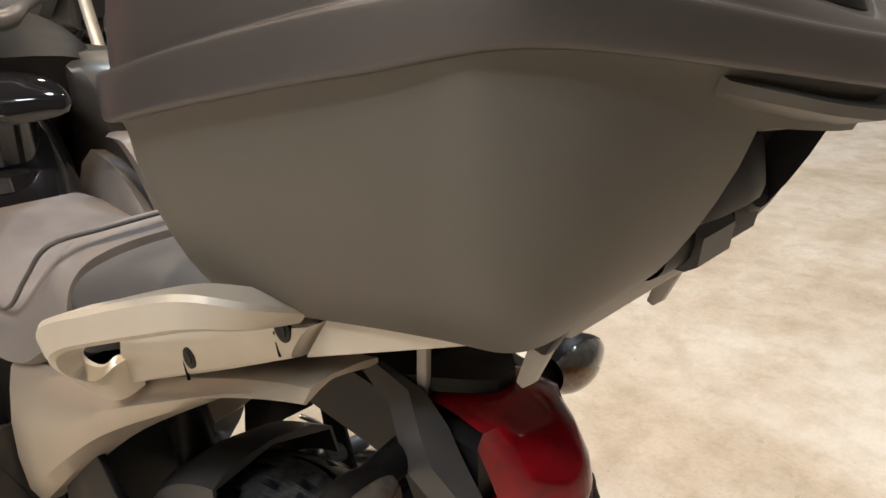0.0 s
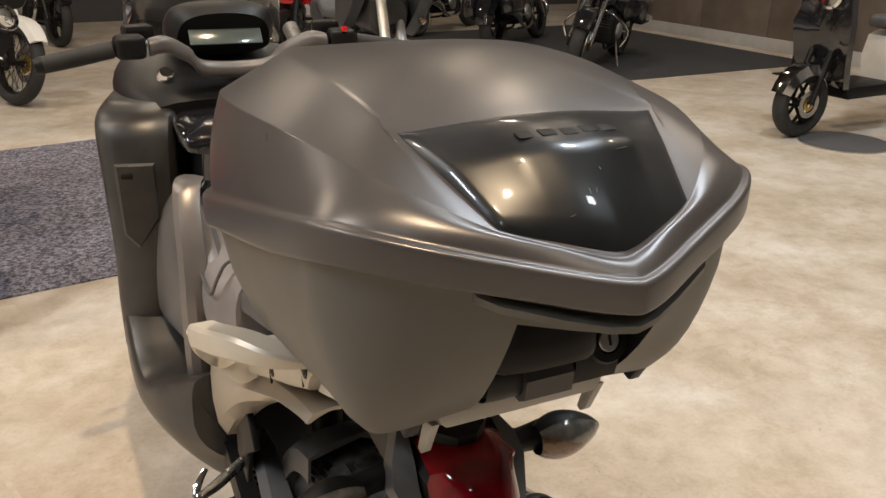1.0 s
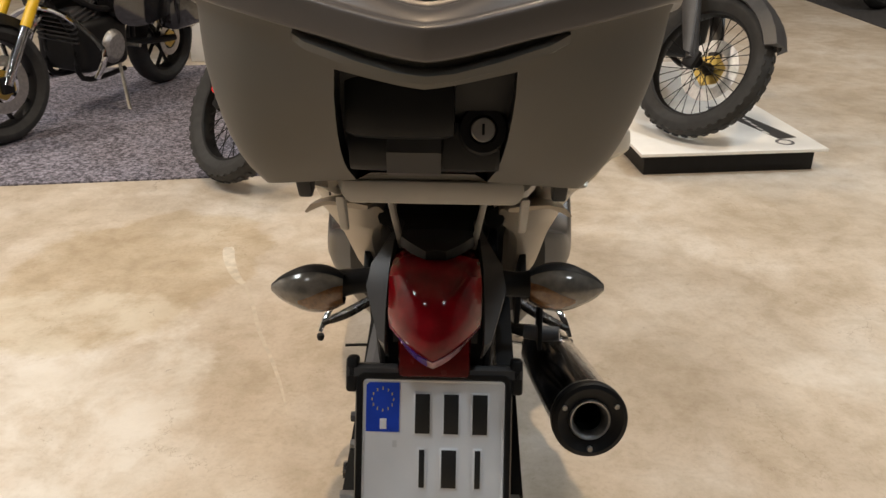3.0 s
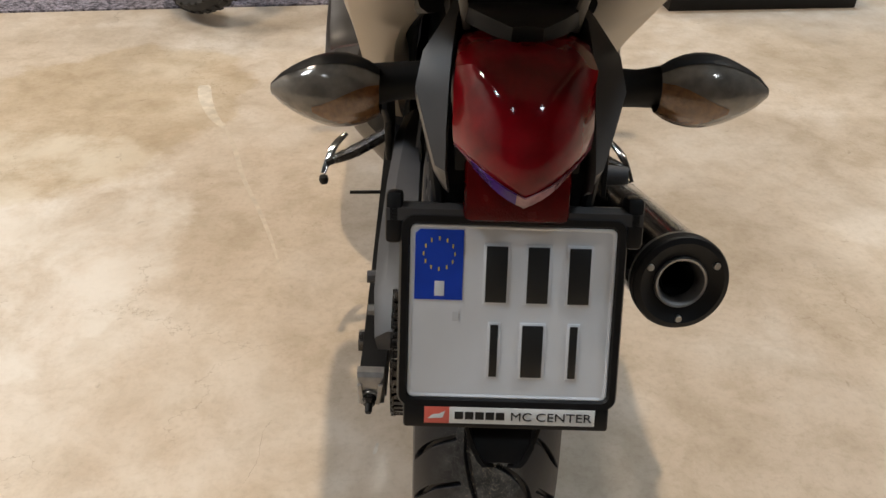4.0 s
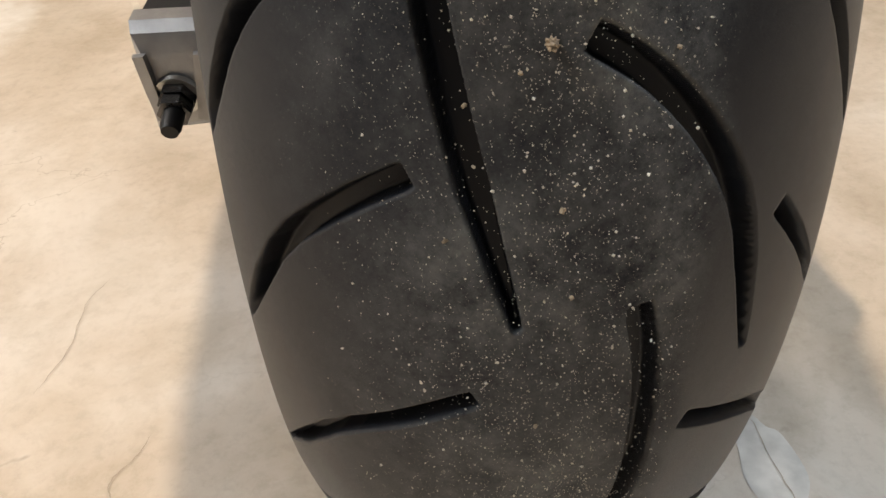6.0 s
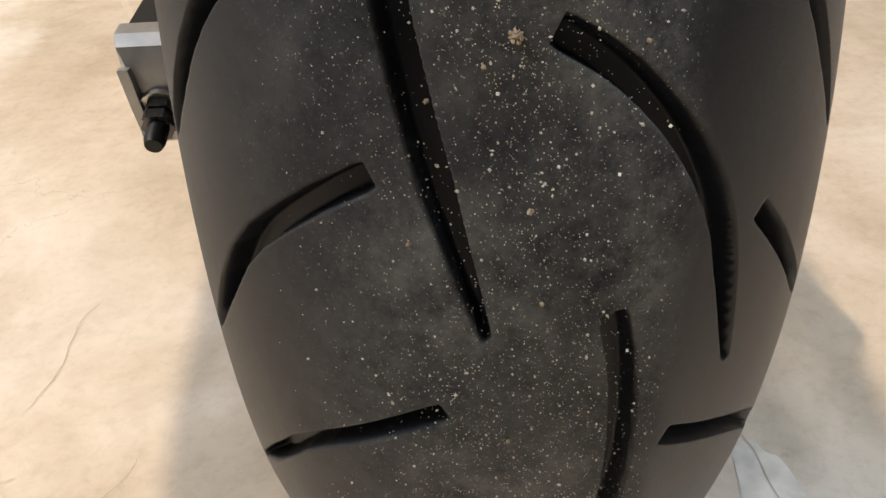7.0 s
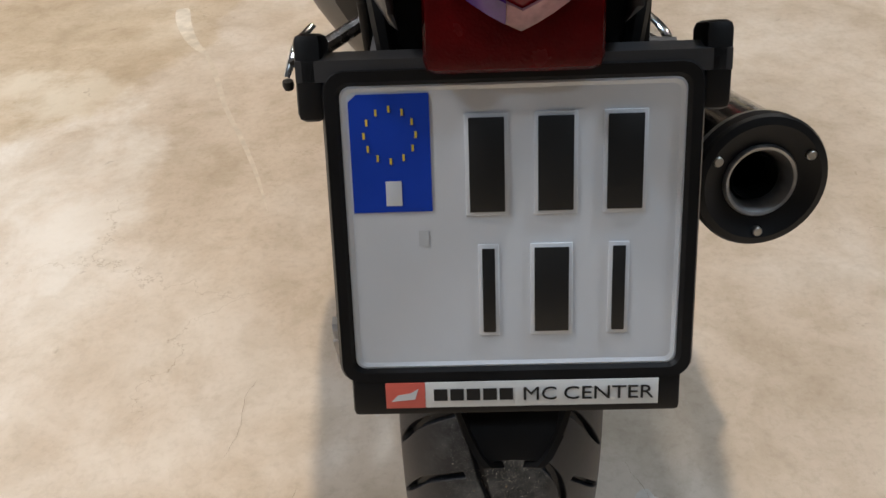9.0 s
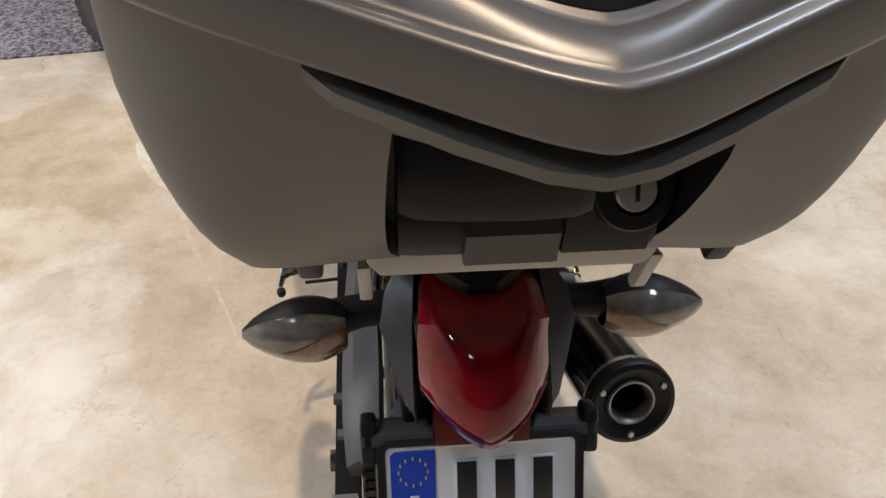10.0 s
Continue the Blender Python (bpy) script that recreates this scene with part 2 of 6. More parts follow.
CONCRETE = concrete()
CARPET = carpet_mat("fleck_carpet", (0.04, 0.038, 0.05), (0.30, 0.285, 0.345))
MAT_DARK = carpet_mat("dark_mat", (0.02, 0.02, 0.022), (0.06, 0.06, 0.065))
LID = mat("satin_grey_lid_plastic", (0.088, 0.083, 0.084), 0.325, 0.44, 0.10, 7, 0.05, 900, rvar=0.07)
SHELL = mat("matt_grey_shell_plastic", (0.098, 0.092, 0.080), 0.50, 0.0, 0.06, 12, 0.10, 1400)
SMOKE = mat("smoked_gloss_panel", (0.012, 0.0135, 0.016), 0.32, 0.0, 0.5, 9, coat=0.35, rvar=0.06, spec=0.3)
BLACK = mat("black_plastic", (0.0055, 0.0055, 0.006), 0.48, 0.0, 0.3, 25, 0.08, 900, spec=0.28)
BLACK_GLOSS = mat("gloss_black_paint", (0.012, 0.012, 0.014), 0.08, 0.0, 0.2, 12, coat=1.0, rvar=0.03)
DARK_GREY = mat("dark_grey_plastic", (0.05, 0.049, 0.05), 0.42, 0.0, 0.2, 14, 0.08, 900, spec=0.45)
LEG_PLASTIC = mat("dark_leg_shield_plastic", (0.030, 0.0285, 0.0275), 0.34, 0.0, 0.25, 14, 0.08, 900)
PALE_PLASTIC = mat("satin_grey_body_plastic", (0.13, 0.122, 0.122), 0.36, 0.15, 0.14, 16, 0.06, 900)
SATIN_SILVER = mat("satin_silver_body_paint", (0.18, 0.163, 0.155), 0.32, 0.4, 0.08, 10, 0.03, 900)
MID_GREY = mat("grey_plastic", (0.085, 0.085, 0.09), 0.45, 0.0, 0.12, 18, 0.08, 900)
SILVER = mat("champagne_silver_paint", (0.42, 0.375, 0.31), 0.34, 0.45, 0.05, 8, 0.03, 1500, rvar=0.05)
RAIL = mat("cast_silver_rail", (0.56, 0.52, 0.45), 0.40, 0.25, 0.05, 14, 0.06, 900)
# Rack metal greyer than the rail: shade under the case is in the colour.
RACK_SHADED = mat("cast_rack_shaded", (0.34, 0.325, 0.30), 0.42, 0.2, 0.06, 14, 0.06, 900)
SEAT = mat("grey_vinyl", (0.19, 0.175, 0.175), 0.5, 0.0, 0.1, 20, 0.25, 700)
SEAT_DARK = mat("dark_vinyl", (0.075, 0.076, 0.082), 0.5, 0.0, 0.1, 20, 0.25, 700)
RED_LENS = mat("red_lens", (0.17, 0.002, 0.006), 0.10, 0.0, 0.35, 40, 0.03, 300, coat=0.25, rvar=0.04, spec=0.25)
RED_DEEP = mat("red_reflector", (0.085, 0.0015, 0.002), 0.25, 0.0, 0.2, 60, 0.4, 700, spec=0.2)
AMBER = mat("amber_reflector", (0.15, 0.072, 0.025), 0.15, 0.1, 0.25, 200, 0.4, 600, coat=1.0)
SMOKE_LENS = mat("smoke_grey_lens", (0.17, 0.155, 0.135), 0.14, 0.3, 0.3, 60, 0.25, 300, coat=0.8)
STEEL = mat("zinc_steel", (0.50, 0.49, 0.46), 0.36, 1.0, 0.15, 60, 0.1, 600)
ALU = mat("cast_aluminium", (0.34, 0.335, 0.33), 0.42, 0.8, 0.2, 50, 0.15, 600)
FORK_SILVER = mat("silver_fork_tube", (0.62, 0.61, 0.58), 0.3, 0.4, 0.06, 20)
CHROME = mat("chrome", (0.75, 0.75, 0.74), 0.08, 1.0, 0.06, 20)
MUFFLER = mat("dark_steel_muffler", (0.30, 0.285, 0.27), 0.15, 1.0, 0.3, 12, 0.05, 500, rvar=0.12)
CHAIN = mat("oily_chain_steel", (0.075, 0.072, 0.07), 0.26, 0.85, 0.5, 80, 0.3, 900)
PLATE = mat("plate_white", (0.70, 0.72, 0.75), 0.34, 0.0, 0.04, 12, 0.04, 1200)
PLATE_BLUE = mat("plate_blue", (0.006, 0.05, 0.46), 0.4, 0.0, 0.08, 30)
PLATE_BLACK = mat("plate_black", (0.012, 0.012, 0.012), 0.4)
YELLOW = mat("star_yellow", (0.75, 0.55, 0.05), 0.45)
STICKER = mat("sticker_white", (0.72, 0.72, 0.70), 0.4)
STICKER_RED = mat("sticker_red", (0.72, 0.14, 0.10), 0.42)
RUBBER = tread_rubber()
RUBBER_PLAIN = mat("plain_rubber", (0.022, 0.022, 0.022), 0.75, 0.0, 0.3, 25, 0.3, 500)
GRIT = mat("pale_grit", (0.60, 0.56, 0.47), 0.8, 0.0, 0.3, 500)
RED_PAINT = mat("red_paint", (0.62, 0.012, 0.014), 0.2, 0.0, 0.1, 10, coat=0.8)
WHITE_PAINT = mat("white_paint", (0.78, 0.77, 0.74), 0.35, 0.0, 0.04, 10)
CREAM_PAINT = mat("pearl_white_paint", (0.68, 0.64, 0.58), 0.2, 0.0, 0.05, 10, coat=0.8)
YELLOW_PAINT = mat("yellow_paint", (0.75, 0.48, 0.02), 0.3, 0.0, 0.1, 10, coat=0.5)
GOLD = mat("gold_anodised", (0.55, 0.40, 0.12), 0.35, 0.9, 0.1, 30)
WALL_BROWN = mat("brown_panel", (0.16, 0.125, 0.10), 0.6, 0.0, 0.15, 4, 0.1, 200)
WALL_GREY = mat("grey_wall", (0.30, 0.29, 0.28), 0.8, 0.0, 0.08, 2, 0.2, 80)
WALL_BOUNCE = mat("pale_bounce_wall", (0.62, 0.60, 0.57), 0.8, 0.0, 0.06, 2, 0.2, 80)
WALL_DARK = mat("dark_wall", (0.05, 0.048, 0.048), 0.8, 0.0, 0.15, 2, 0.2, 80)
SKIRT = mat("pale_skirting", (0.42, 0.41, 0.40), 0.6, 0.0, 0.08, 5)
LAMP_WARM = mat("lamp_diffuser_warm", (1.0, 0.91, 0.80), 0.5, glow=9.0)
LAMP_COOL = mat("lamp_diffuser_cool", (0.88, 0.94, 1.0), 0.5, glow=9.0)
DISPLAY = mat("grey_display", (0.12, 0.15, 0.15), 0.15, 0.0, 0.05, 10, coat=1.0)
CLEAR = glass("clear_screen", (0.9, 0.92, 0.93))


# ---- mesh helpers ----
def finish(name, bm, material, parent=None, label="", sharp=32.0, smooth=True, m=None):
    bmesh.ops.recalc_face_normals(bm, faces=bm.faces)
    me = bpy.data.meshes.new(name)
    limit = radians(sharp)
    for f in bm.faces:
        f.smooth = smooth
    for e in bm.edges:
        if len(e.link_faces) == 2 and e.calc_face_angle(0) > limit:
            e.smooth = False
    bm.to_mesh(me)
    bm.free()
    me.materials.append(material)
    ob = new(name, me)
    if m is not None:
        ob.matrix_basis = m
    if parent is not None:
        ob.parent = parent
    if label:
        ob["label"] = label
    return ob


def part(name, bm, material, parent, label="", sharp=32.0, smooth=True, m=None):
    return finish(name, bm, material, parent, label, sharp, smooth, m)


def thing(name, m, label, category, group="", kind=""):
    ob = new(name)
    ob.empty_display_size = 0.1
    ob.matrix_basis = m
    return tagged(ob, label, category, group, kind)


def block(sx, sy, sz, at=(0, 0, 0), bevel=0.0, turn=(0, 0, 0), segs=2, bm=None):
    """A box with rounded edges, added to bm."""
    b = bmesh.new()
    bmesh.ops.create_cube(b, size=1.0)
    bmesh.ops.scale(b, vec=(sx, sy, sz), verts=b.verts)
    if bevel:
        bmesh.ops.bevel(b, geom=list(b.edges), offset=bevel, segments=segs, profile=0.5, affect="EDGES")
    bmesh.ops.transform(b, matrix=pose(*at, *turn), verts=b.verts)
    return join(bm, b)


def join(bm, b):
    if bm is None:
        return b
    me = bpy.data.meshes.new("tmp")
    b.to_mesh(me)
    b.free()
    bm.from_mesh(me)
    bpy.data.meshes.remove(me)
    return bm


def loft(rings, closed=True, caps=True, bm=None):
    b = bmesh.new()
    rows = [[b.verts.new(p) for p in ring] for ring in rings]
    n = len(rows[0])
    for r0, r1 in zip(rows, rows[1:]):
        for i in range(n if closed else n - 1):
            j = (i + 1) % n
            b.faces.new((r0[i], r0[j], r1[j], r1[i]))
    if caps and closed:
        b.faces.new(list(reversed(rows[0])))
        b.faces.new(rows[-1])
    return join(bm, b)


def smooth_line(points, per=6, loop=False):
    """Catmull-Rom through the points."""
    p = [Vector(q) for q in points]
    n = len(p)
    out = []
    for i in range(n if loop else n - 1):
        a, b, c, d = (p[(i + k) % n] if loop else p[min(max(i + k, 0), n - 1)] for k in (-1, 0, 1, 2))
        for s in range(per):
            t = s / per
            out.append(0.5 * (2 * b + (c - a) * t + (2 * a - 5 * b + 4 * c - d) * t * t + (3 * b - a - 3 * c + d) * t ** 3))
    if not loop:
        out.append(p[-1])
    return out


def tube(points, radius, seg=10, per=5, squash=1.0, bm=None, up=(0, 0, 1)):
    """A round bar along a smooth line; radius may be a list."""
    line = smooth_line(points, per) if per > 1 else [Vector(q) for q in points]
    n = len(line)
    rad = radius if isinstance(radius, (list, tuple)) else [radius] * 2
    rings = []
    for i, p in enumerate(line):
        d = (line[min(i + 1, n - 1)] - line[max(i - 1, 0)]).normalized()
        s = d.cross(Vector(up))
        s = s.normalized() if s.length > 1e-4 else d.cross(Vector((1, 0, 0))).normalized()
        u = s.cross(d)
        x = i / (n - 1) * (len(rad) - 1)
        k = min(int(x), len(rad) - 2)
        r = rad[k] + (rad[k + 1] - rad[k]) * (x - k)
        rings.append([p + r * (math.cos(a) * s + squash * math.sin(a) * u) for a in (2 * math.pi * j / seg for j in range(seg))])
    return loft(rings, bm=bm)


def soft(rings, cut=2, per=4, bm=None):
    """A loft whose rings are rounded off and joined by smooth lines."""
    round_ = []
    for ring in rings:
        pts = [Vector(p) for p in ring]
        for _ in range(cut):
            nxt = pts[1:] + pts[:1]
            pts = [q for a, c in zip(pts, nxt) for q in (a.lerp(c, 0.25), a.lerp(c, 0.75))]
        round_.append(pts)
    lines = [smooth_line([r[i] for r in round_], per) for i in range(len(round_[0]))]
    return loft([[line[k] for line in lines] for k in range(len(lines[0]))], bm=bm)


def lathe(profile, seg=32, m=None, bm=None, caps=False):
    """Turns (radius, along) pairs round the local z axis, then places them by m."""
    rings = [[Vector((r * math.cos(a), r * math.sin(a), z)) for a in (2 * math.pi * j / seg for j in range(seg))] for r, z in profile]
    b = loft(rings, caps=caps)
    if m is not None:
        bmesh.ops.transform(b, matrix=m, verts=b.verts)
    return join(bm, b)


def slab(outline, axis, lo, hi, bevel=0.0, bm=None):
    """A plate: a flat outline of pairs pushed along an axis between two places."""
    i = "xyz".index(axis)

    def at(p, v):
        q = list(p)
        q.insert(i, v)
        return Vector(q)

    b = loft([[at(p, lo) for p in outline], [at(p, hi) for p in outline]])
    if bevel:
        bmesh.ops.recalc_face_normals(b, faces=b.faces)
        bmesh.ops.bevel(b, geom=[e for e in b.edges if e.calc_face_angle(0) > 0.6], offset=bevel, segments=2, profile=0.5, affect="EDGES")
    return join(bm, b)


AXIS_X = pose(0, 0, 0, 0, 90, 0)


def disc_x(r, w, at, bm=None, seg=20, edge=0.0):
    """A disc whose axle lies along x."""
    prof = [(0.0001, -w / 2), (r - edge, -w / 2), (r, -w / 2 + edge), (r, w / 2 - edge), (r - edge, w / 2), (0.0001, w / 2)]
    return lathe(prof, seg, Matrix.Translation(at) @ AXIS_X, bm)


# ---- the hall ----
X0, X1, Y0, Y1 = -7.5, 9.2, -6.0, 13.0


def slab_box(name, x0, x1, y0, y1, z0, z1, material, label, kind="structure", category="", bevel=0.0):
    bm = block(x1 - x0, y1 - y0, z1 - z0, ((x0 + x1) / 2, (y0 + y1) / 2, (z0 + z1) / 2), bevel)
    return tagged(finish(name, bm, material), label, category, kind=kind)


slab_box("floor", X0 - 0.3, X1 + 0.3, Y0 - 0.3, Y1 + 0.3, -0.2, 0.0, CONCRETE, "worn beige polished concrete showroom floor with stains", category="floor")
slab_box("ceiling", X0 - 0.3, X1 + 0.3, Y0 - 0.3, Y1 + 0.3, TOP, TOP + 0.2, WALL_DARK, "dark painted showroom ceiling", category="ceiling")
# Unseen wall, kept pale to throw light back on the case's left side.
slab_box("unseen_wall_west", X0 - 0.2, X0, Y0, Y1, 0, TOP, WALL_BOUNCE, "plain pale unseen wall that bounces light onto the scooter", category="wall")
# Unseen wall; its dark colour dims reflections on the case's rear.
slab_box("unseen_wall_south", X0, X1, Y0 - 0.2, Y0, 0, TOP, WALL_DARK, "dark unseen wall, added to darken reflections", category="wall")
slab_box("wall_north", X0, X1, Y1, Y1 + 0.2, 0, TOP, WALL_DARK, "dark showroom back wall", category="wall")
slab_box("wall_east", X1, X1 + 0.2, Y0, Y1, 0, TOP, WALL_GREY, "plain grey showroom wall", category="wall")

tagged(finish("carpet_strip", slab([(-6.0, 1.79), (0.15, 2.60), (-0.17, 5.10), (-6.3, 4.30)], "z", 0.0, 0.008), CARPET), "grey and violet flecked display carpet strip", "carpet", kind="structure")
slab_box("dark_mat", 3.9, 7.4, 5.5, 9.8, 0.0, 0.007, MAT_DARK, "black display mat under parked motorcycles", category="carpet")


def floor_mark(points, label, material, z=0.0006):
    bm = bmesh.new()
    bm.faces.new([bm.verts.new((x, y, z)) for x, y in [(p.x, p.y) for p in smooth_line([(x, y, 0) for x, y in points], 5, True)]])
    return tagged(finish("floor_mark", bm, material), label, "floor mark", kind="structure")


CHALK = mat("pale_floor_paint", (0.53, 0.51, 0.47), 0.6, 0.0, 0.2, 40, 0.2, 200)
floor_mark([(0.179, -0.025), (0.186, -0.016), (0.197, -0.013), (0.204, -0.024), (0.213, -0.032), (0.219, -0.068), (0.209, -0.092), (0.200, -0.112), (0.185, -0.128), (0.182, -0.100), (0.174, -0.068), (0.177, -0.045)], "leaf-shaped pale scuff on concrete", CHALK)
floor_mark([(-0.168, -0.083), (-0.162, -0.076), (-0.149, -0.078), (-0.145, -0.10), (-0.142, -0.14), (-0.150, -0.165), (-0.170, -0.16), (-0.173, -0.12)], "narrow pale scuff on concrete", CHALK)
floor_mark([(0.208, 0.257), (0.222, 0.258), (0.230, 0.245), (0.226, 0.203), (0.216, 0.182), (0.201, 0.180), (0.203, 0.22)], "small pale scuff on concrete", CHALK)
floor_mark([(-0.170, 0.140), (-0.165, 0.142), (-0.167, 0.121), (-0.174, 0.119)], "thin pale scratch on concrete", CHALK)
SMEAR = mat("thin_pale_paint", (0.53, 0.485, 0.41), 0.5, 0.0, 0.16, 30, 0.2, 200)
floor_mark([(-0.885, 1.650), (-0.868, 1.664), (-0.846, 1.655), (-0.815, 1.555), (-0.772, 1.448), (-0.724, 1.355), (-0.745, 1.362), (-0.792, 1.420), (-0.835, 1.50), (-0.868, 1.58)], "long pale paint spill on concrete", SMEAR)
FAINT = mat("worn_paint_film", (0.51, 0.46, 0.385), 0.5, 0.0, 0.14, 30, 0.2, 200)
floor_mark([(-0.736, 1.372), (-0.726, 1.368), (-0.660, 1.224), (-0.597, 1.053), (-0.519, 0.885), (-0.465, 0.753), (-0.422, 0.620), (-0.474, 0.754), (-0.532, 0.887), (-0.609, 1.051), (-0.674, 1.222)], "thin pale trail of spilt paint on concrete", FAINT, 0.0013)
CRACK = mat("dark_hairline_crack", (0.33, 0.285, 0.225), 0.8, 0.0, 0.3, 90)


def floor_crack(points, wide, label):
    line = smooth_line([(x, y, 0) for x, y in points], 6)
    wob_rng = random.Random(len(points))
    left, right = [], []
    for k, p in enumerate(line):
        w = wide * wob_rng.uniform(0.4, 1.0) * min(1.0, 0.2 + k / 4, 0.2 + (len(line) - 1 - k) / 4)
        d = wob_rng.uniform(-0.0012, 0.0012)
        left.append((p.x - w + d, p.y))
        right.append((p.x + w + d, p.y))
    bm = bmesh.new()
    vl = [[bm.verts.new((x, y, 0.0011)) for x, y in side] for side in (left, right)]
    for a, b_, c, d in zip(vl[0], vl[1], vl[1][1:], vl[0][1:]):
        bm.faces.new((a, b_, c, d))
    return tagged(finish("floor_crack", bm, CRACK), label, "floor crack", kind="structure")


floor_crack([(0.176, 0.030), (0.182, 0.008), (0.194, -0.014), (0.199, -0.060), (0.203, -0.098), (0.194, -0.125), (0.190, -0.150)], 0.0005, "hairline crack through a pale scuff")
floor_crack([(-0.272, 0.002), (-0.279, -0.020), (-0.292, -0.040), (-0.288, -0.058), (-0.296, -0.085), (-0.292, -0.12)], 0.0005, "hairline crack in worn concrete")
floor_crack([(-0.36, 0.20), (-0.375, 0.16), (-0.372, 0.10), (-0.385, 0.05)], 0.0004, "hairline crack in worn concrete")


# Fixtures for the lamps above, all unseen; most only carry added fill light.
def unseen_ceiling_lamp(x, y, size, glow):
    root = thing("unseen_ceiling_lamp", pose(x, y, TOP), "unseen square black ceiling spot lamp with a bright diffuser, added for light", "lamp", "ceiling lamps")
    part("housing", block(size + 0.05, size + 0.05, 0.11, (0, 0, -0.055), 0.004), BLACK, root)
    part("diffuser", block(size, size, 0.012, (0, 0, -0.117), 0.003), glow, root)


for x, y, size, watts, colour in LAMPS:
    unseen_ceiling_lamp(x, y, size, LAMP_COOL if colour == COOL else LAMP_WARM)

# ---- the scooter's stance ----
# dirt on the tread: along, across (mm), size, grains
DIRT_SPOTS = ((101, -1, 0.0024, 20), (90, -18, 0.0009, 3), (68, 1.5, 0.0012, 4), (47, 4, 0.0009, 3), (61, -23, 0.0009, 3), (8, -3, 0.0009, 3), (96, -7, 0.0009, 2), (99, 24, 0.0009, 3))
STANCE = pose(-0.009, 0, 0, 0, 0.8, 0)
Q = [1, -1]

# ---- top case ----
top_case = thing("top_case", STANCE, "dark grey hard top case with a smoked gloss panel", "top case")
# Columns from the front's middle along the right side to the rear's middle: rim, side crease and crown edge.
COLS = [
    ((0.0, 0.040, 1.143), (0.0, 0.026, 1.243), (0.0, -0.008, 1.288)),
    ((0.10, 0.036, 1.144), (0.095, 0.020, 1.247), (0.07, -0.010, 1.289)),
    ((0.190, 0.004, 1.146), (0.178, -0.014, 1.252), (0.118, -0.025, 1.290)),
    ((0.230, -0.058, 1.152), (0.209, -0.072, 1.2565), (0.138, -0.065, 1.291)),
    ((0.231, -0.150, 1.174), (0.210, -0.160, 1.2590), (0.142, -0.130, 1.291)),
    ((0.224, -0.250, 1.196), (0.192, -0.262, 1.2580), (0.139, -0.210, 1.288)),
    ((0.212, -0.325, 1.2105), (0.160, -0.348, 1.2450), (0.133, -0.268, 1.280)),
    ((0.194, -0.374, 1.2175), (0.122, -0.392, 1.2290), (0.127, -0.302, 1.271)),
    ((0.150, -0.414, 1.211), (0.084, -0.424, 1.213), (0.124, -0.318, 1.265)),
    ((0.073, -0.451, 1.196), (0.043, -0.444, 1.203), (0.060, -0.320, 1.270)),
    ((0.025, -0.474, 1.188), (0.016, -0.4545, 1.196), (0.020, -0.321, 1.272)),
    ((0.0, -0.482, 1.1855), (0.0, -0.4585, 1.194), (0.0, -0.321, 1.272)),
]
BASE = [
    (0.0, -0.030, 0.958), (0.09, -0.032, 0.958), (0.135, -0.045, 0.959), (0.147, -0.085, 0.966), (0.149, -0.150, 0.979), (0.149, -0.225, 0.995),
    (0.151, -0.296, 1.010), (0.152, -0.348, 1.020), (0.126, -0.366, 1.026), (0.062, -0.366, 1.030), (0.02, -0.368, 1.031), (0.0, -0.368, 1.031),
]


PER = 8


def column_ring(points, passes=5):
    """A closed ring from columns of the right half, mirrored to the left and faired."""
    half = smooth_line(points, PER)
    ring = half + [Vector((-p.x, p.y, p.z)) for p in reversed(half[1:-1])]
    for _ in range(passes):
        ring = [0.25 * ring[i - 1] + 0.5 * ring[i] + 0.25 * ring[(i + 1) % len(ring)] for i in range(len(ring))]
    return ring


RIM, CREASE, CROWN, FOOT = (column_ring(c, k) for c, k in (([c[0] for c in COLS], 4), ([c[1] for c in COLS], 5), ([c[2] for c in COLS], 6), (BASE, 2)))
FOOT = [p - Vector((0.009, 0, 0)) for p in FOOT]
N = len(RIM)
MID = Vector((0, -0.2, 1.1))


def even(values, passes):
    for _ in range(passes):
        values = [0.25 * values[i - 1] + 0.5 * values[i] + 0.25 * values[(i + 1) % N] for i in range(N)]
    return values


def outward(i):
    d = RIM[(i + 1) % N] - RIM[i - 1]
    return Vector((-d.y, d.x, 0)).normalized() if Vector((-d.y, d.x, 0)).dot(RIM[i] - MID) > 0 else Vector((d.y, -d.x, 0)).normalized()


OUT = [outward(i) for i in range(N)]
WIDE = even(OUT, 30)


def off(ring, out, up):
    return [p + o * out + Vector((0, 0, up)) for p, o in zip(ring, OUT)]


def blend(a, b, t, out=0.0, up=0.0):
    return [p.lerp(q, t) + o * out + Vector((0, 0, up)) for p, q, o in zip(a, b, OUT)]


BAND = [0.034 if p.y > -0.30 else 0.034 - 0.008 * min(1, (-0.30 - p.y) / 0.15) for p in RIM]


def band(out, k):
    return [p + o * out - Vector((0, 0, h * k)) for p, o, h in zip(RIM, OUT, BAND)]


rings = [band(-0.010, 1.0), band(-0.001, 1.0), band(0.0012, 0.985), band(0.0024, 0.94), band(0.0030, 0.86), band(0.0030, 0.5), band(0.0030, 0.16), band(0.0026, 0.08), band(0.0016, 0.03), off(RIM, 0.0, 0.0), off(RIM, -0.0022, 0.0004), off(RIM, -0.0040, 0.0004), off(RIM, -0.0055, 0.0008), off(RIM, -0.0068, 0.0022)]
start = rings[-1]
side_full = even([float(np.interp(-p.y, (-0.03, 0.06, 0.25, 0.36, 0.41), (0.003, 0.005, 0.005, 0.002, 0.0))) for p in start], 20)
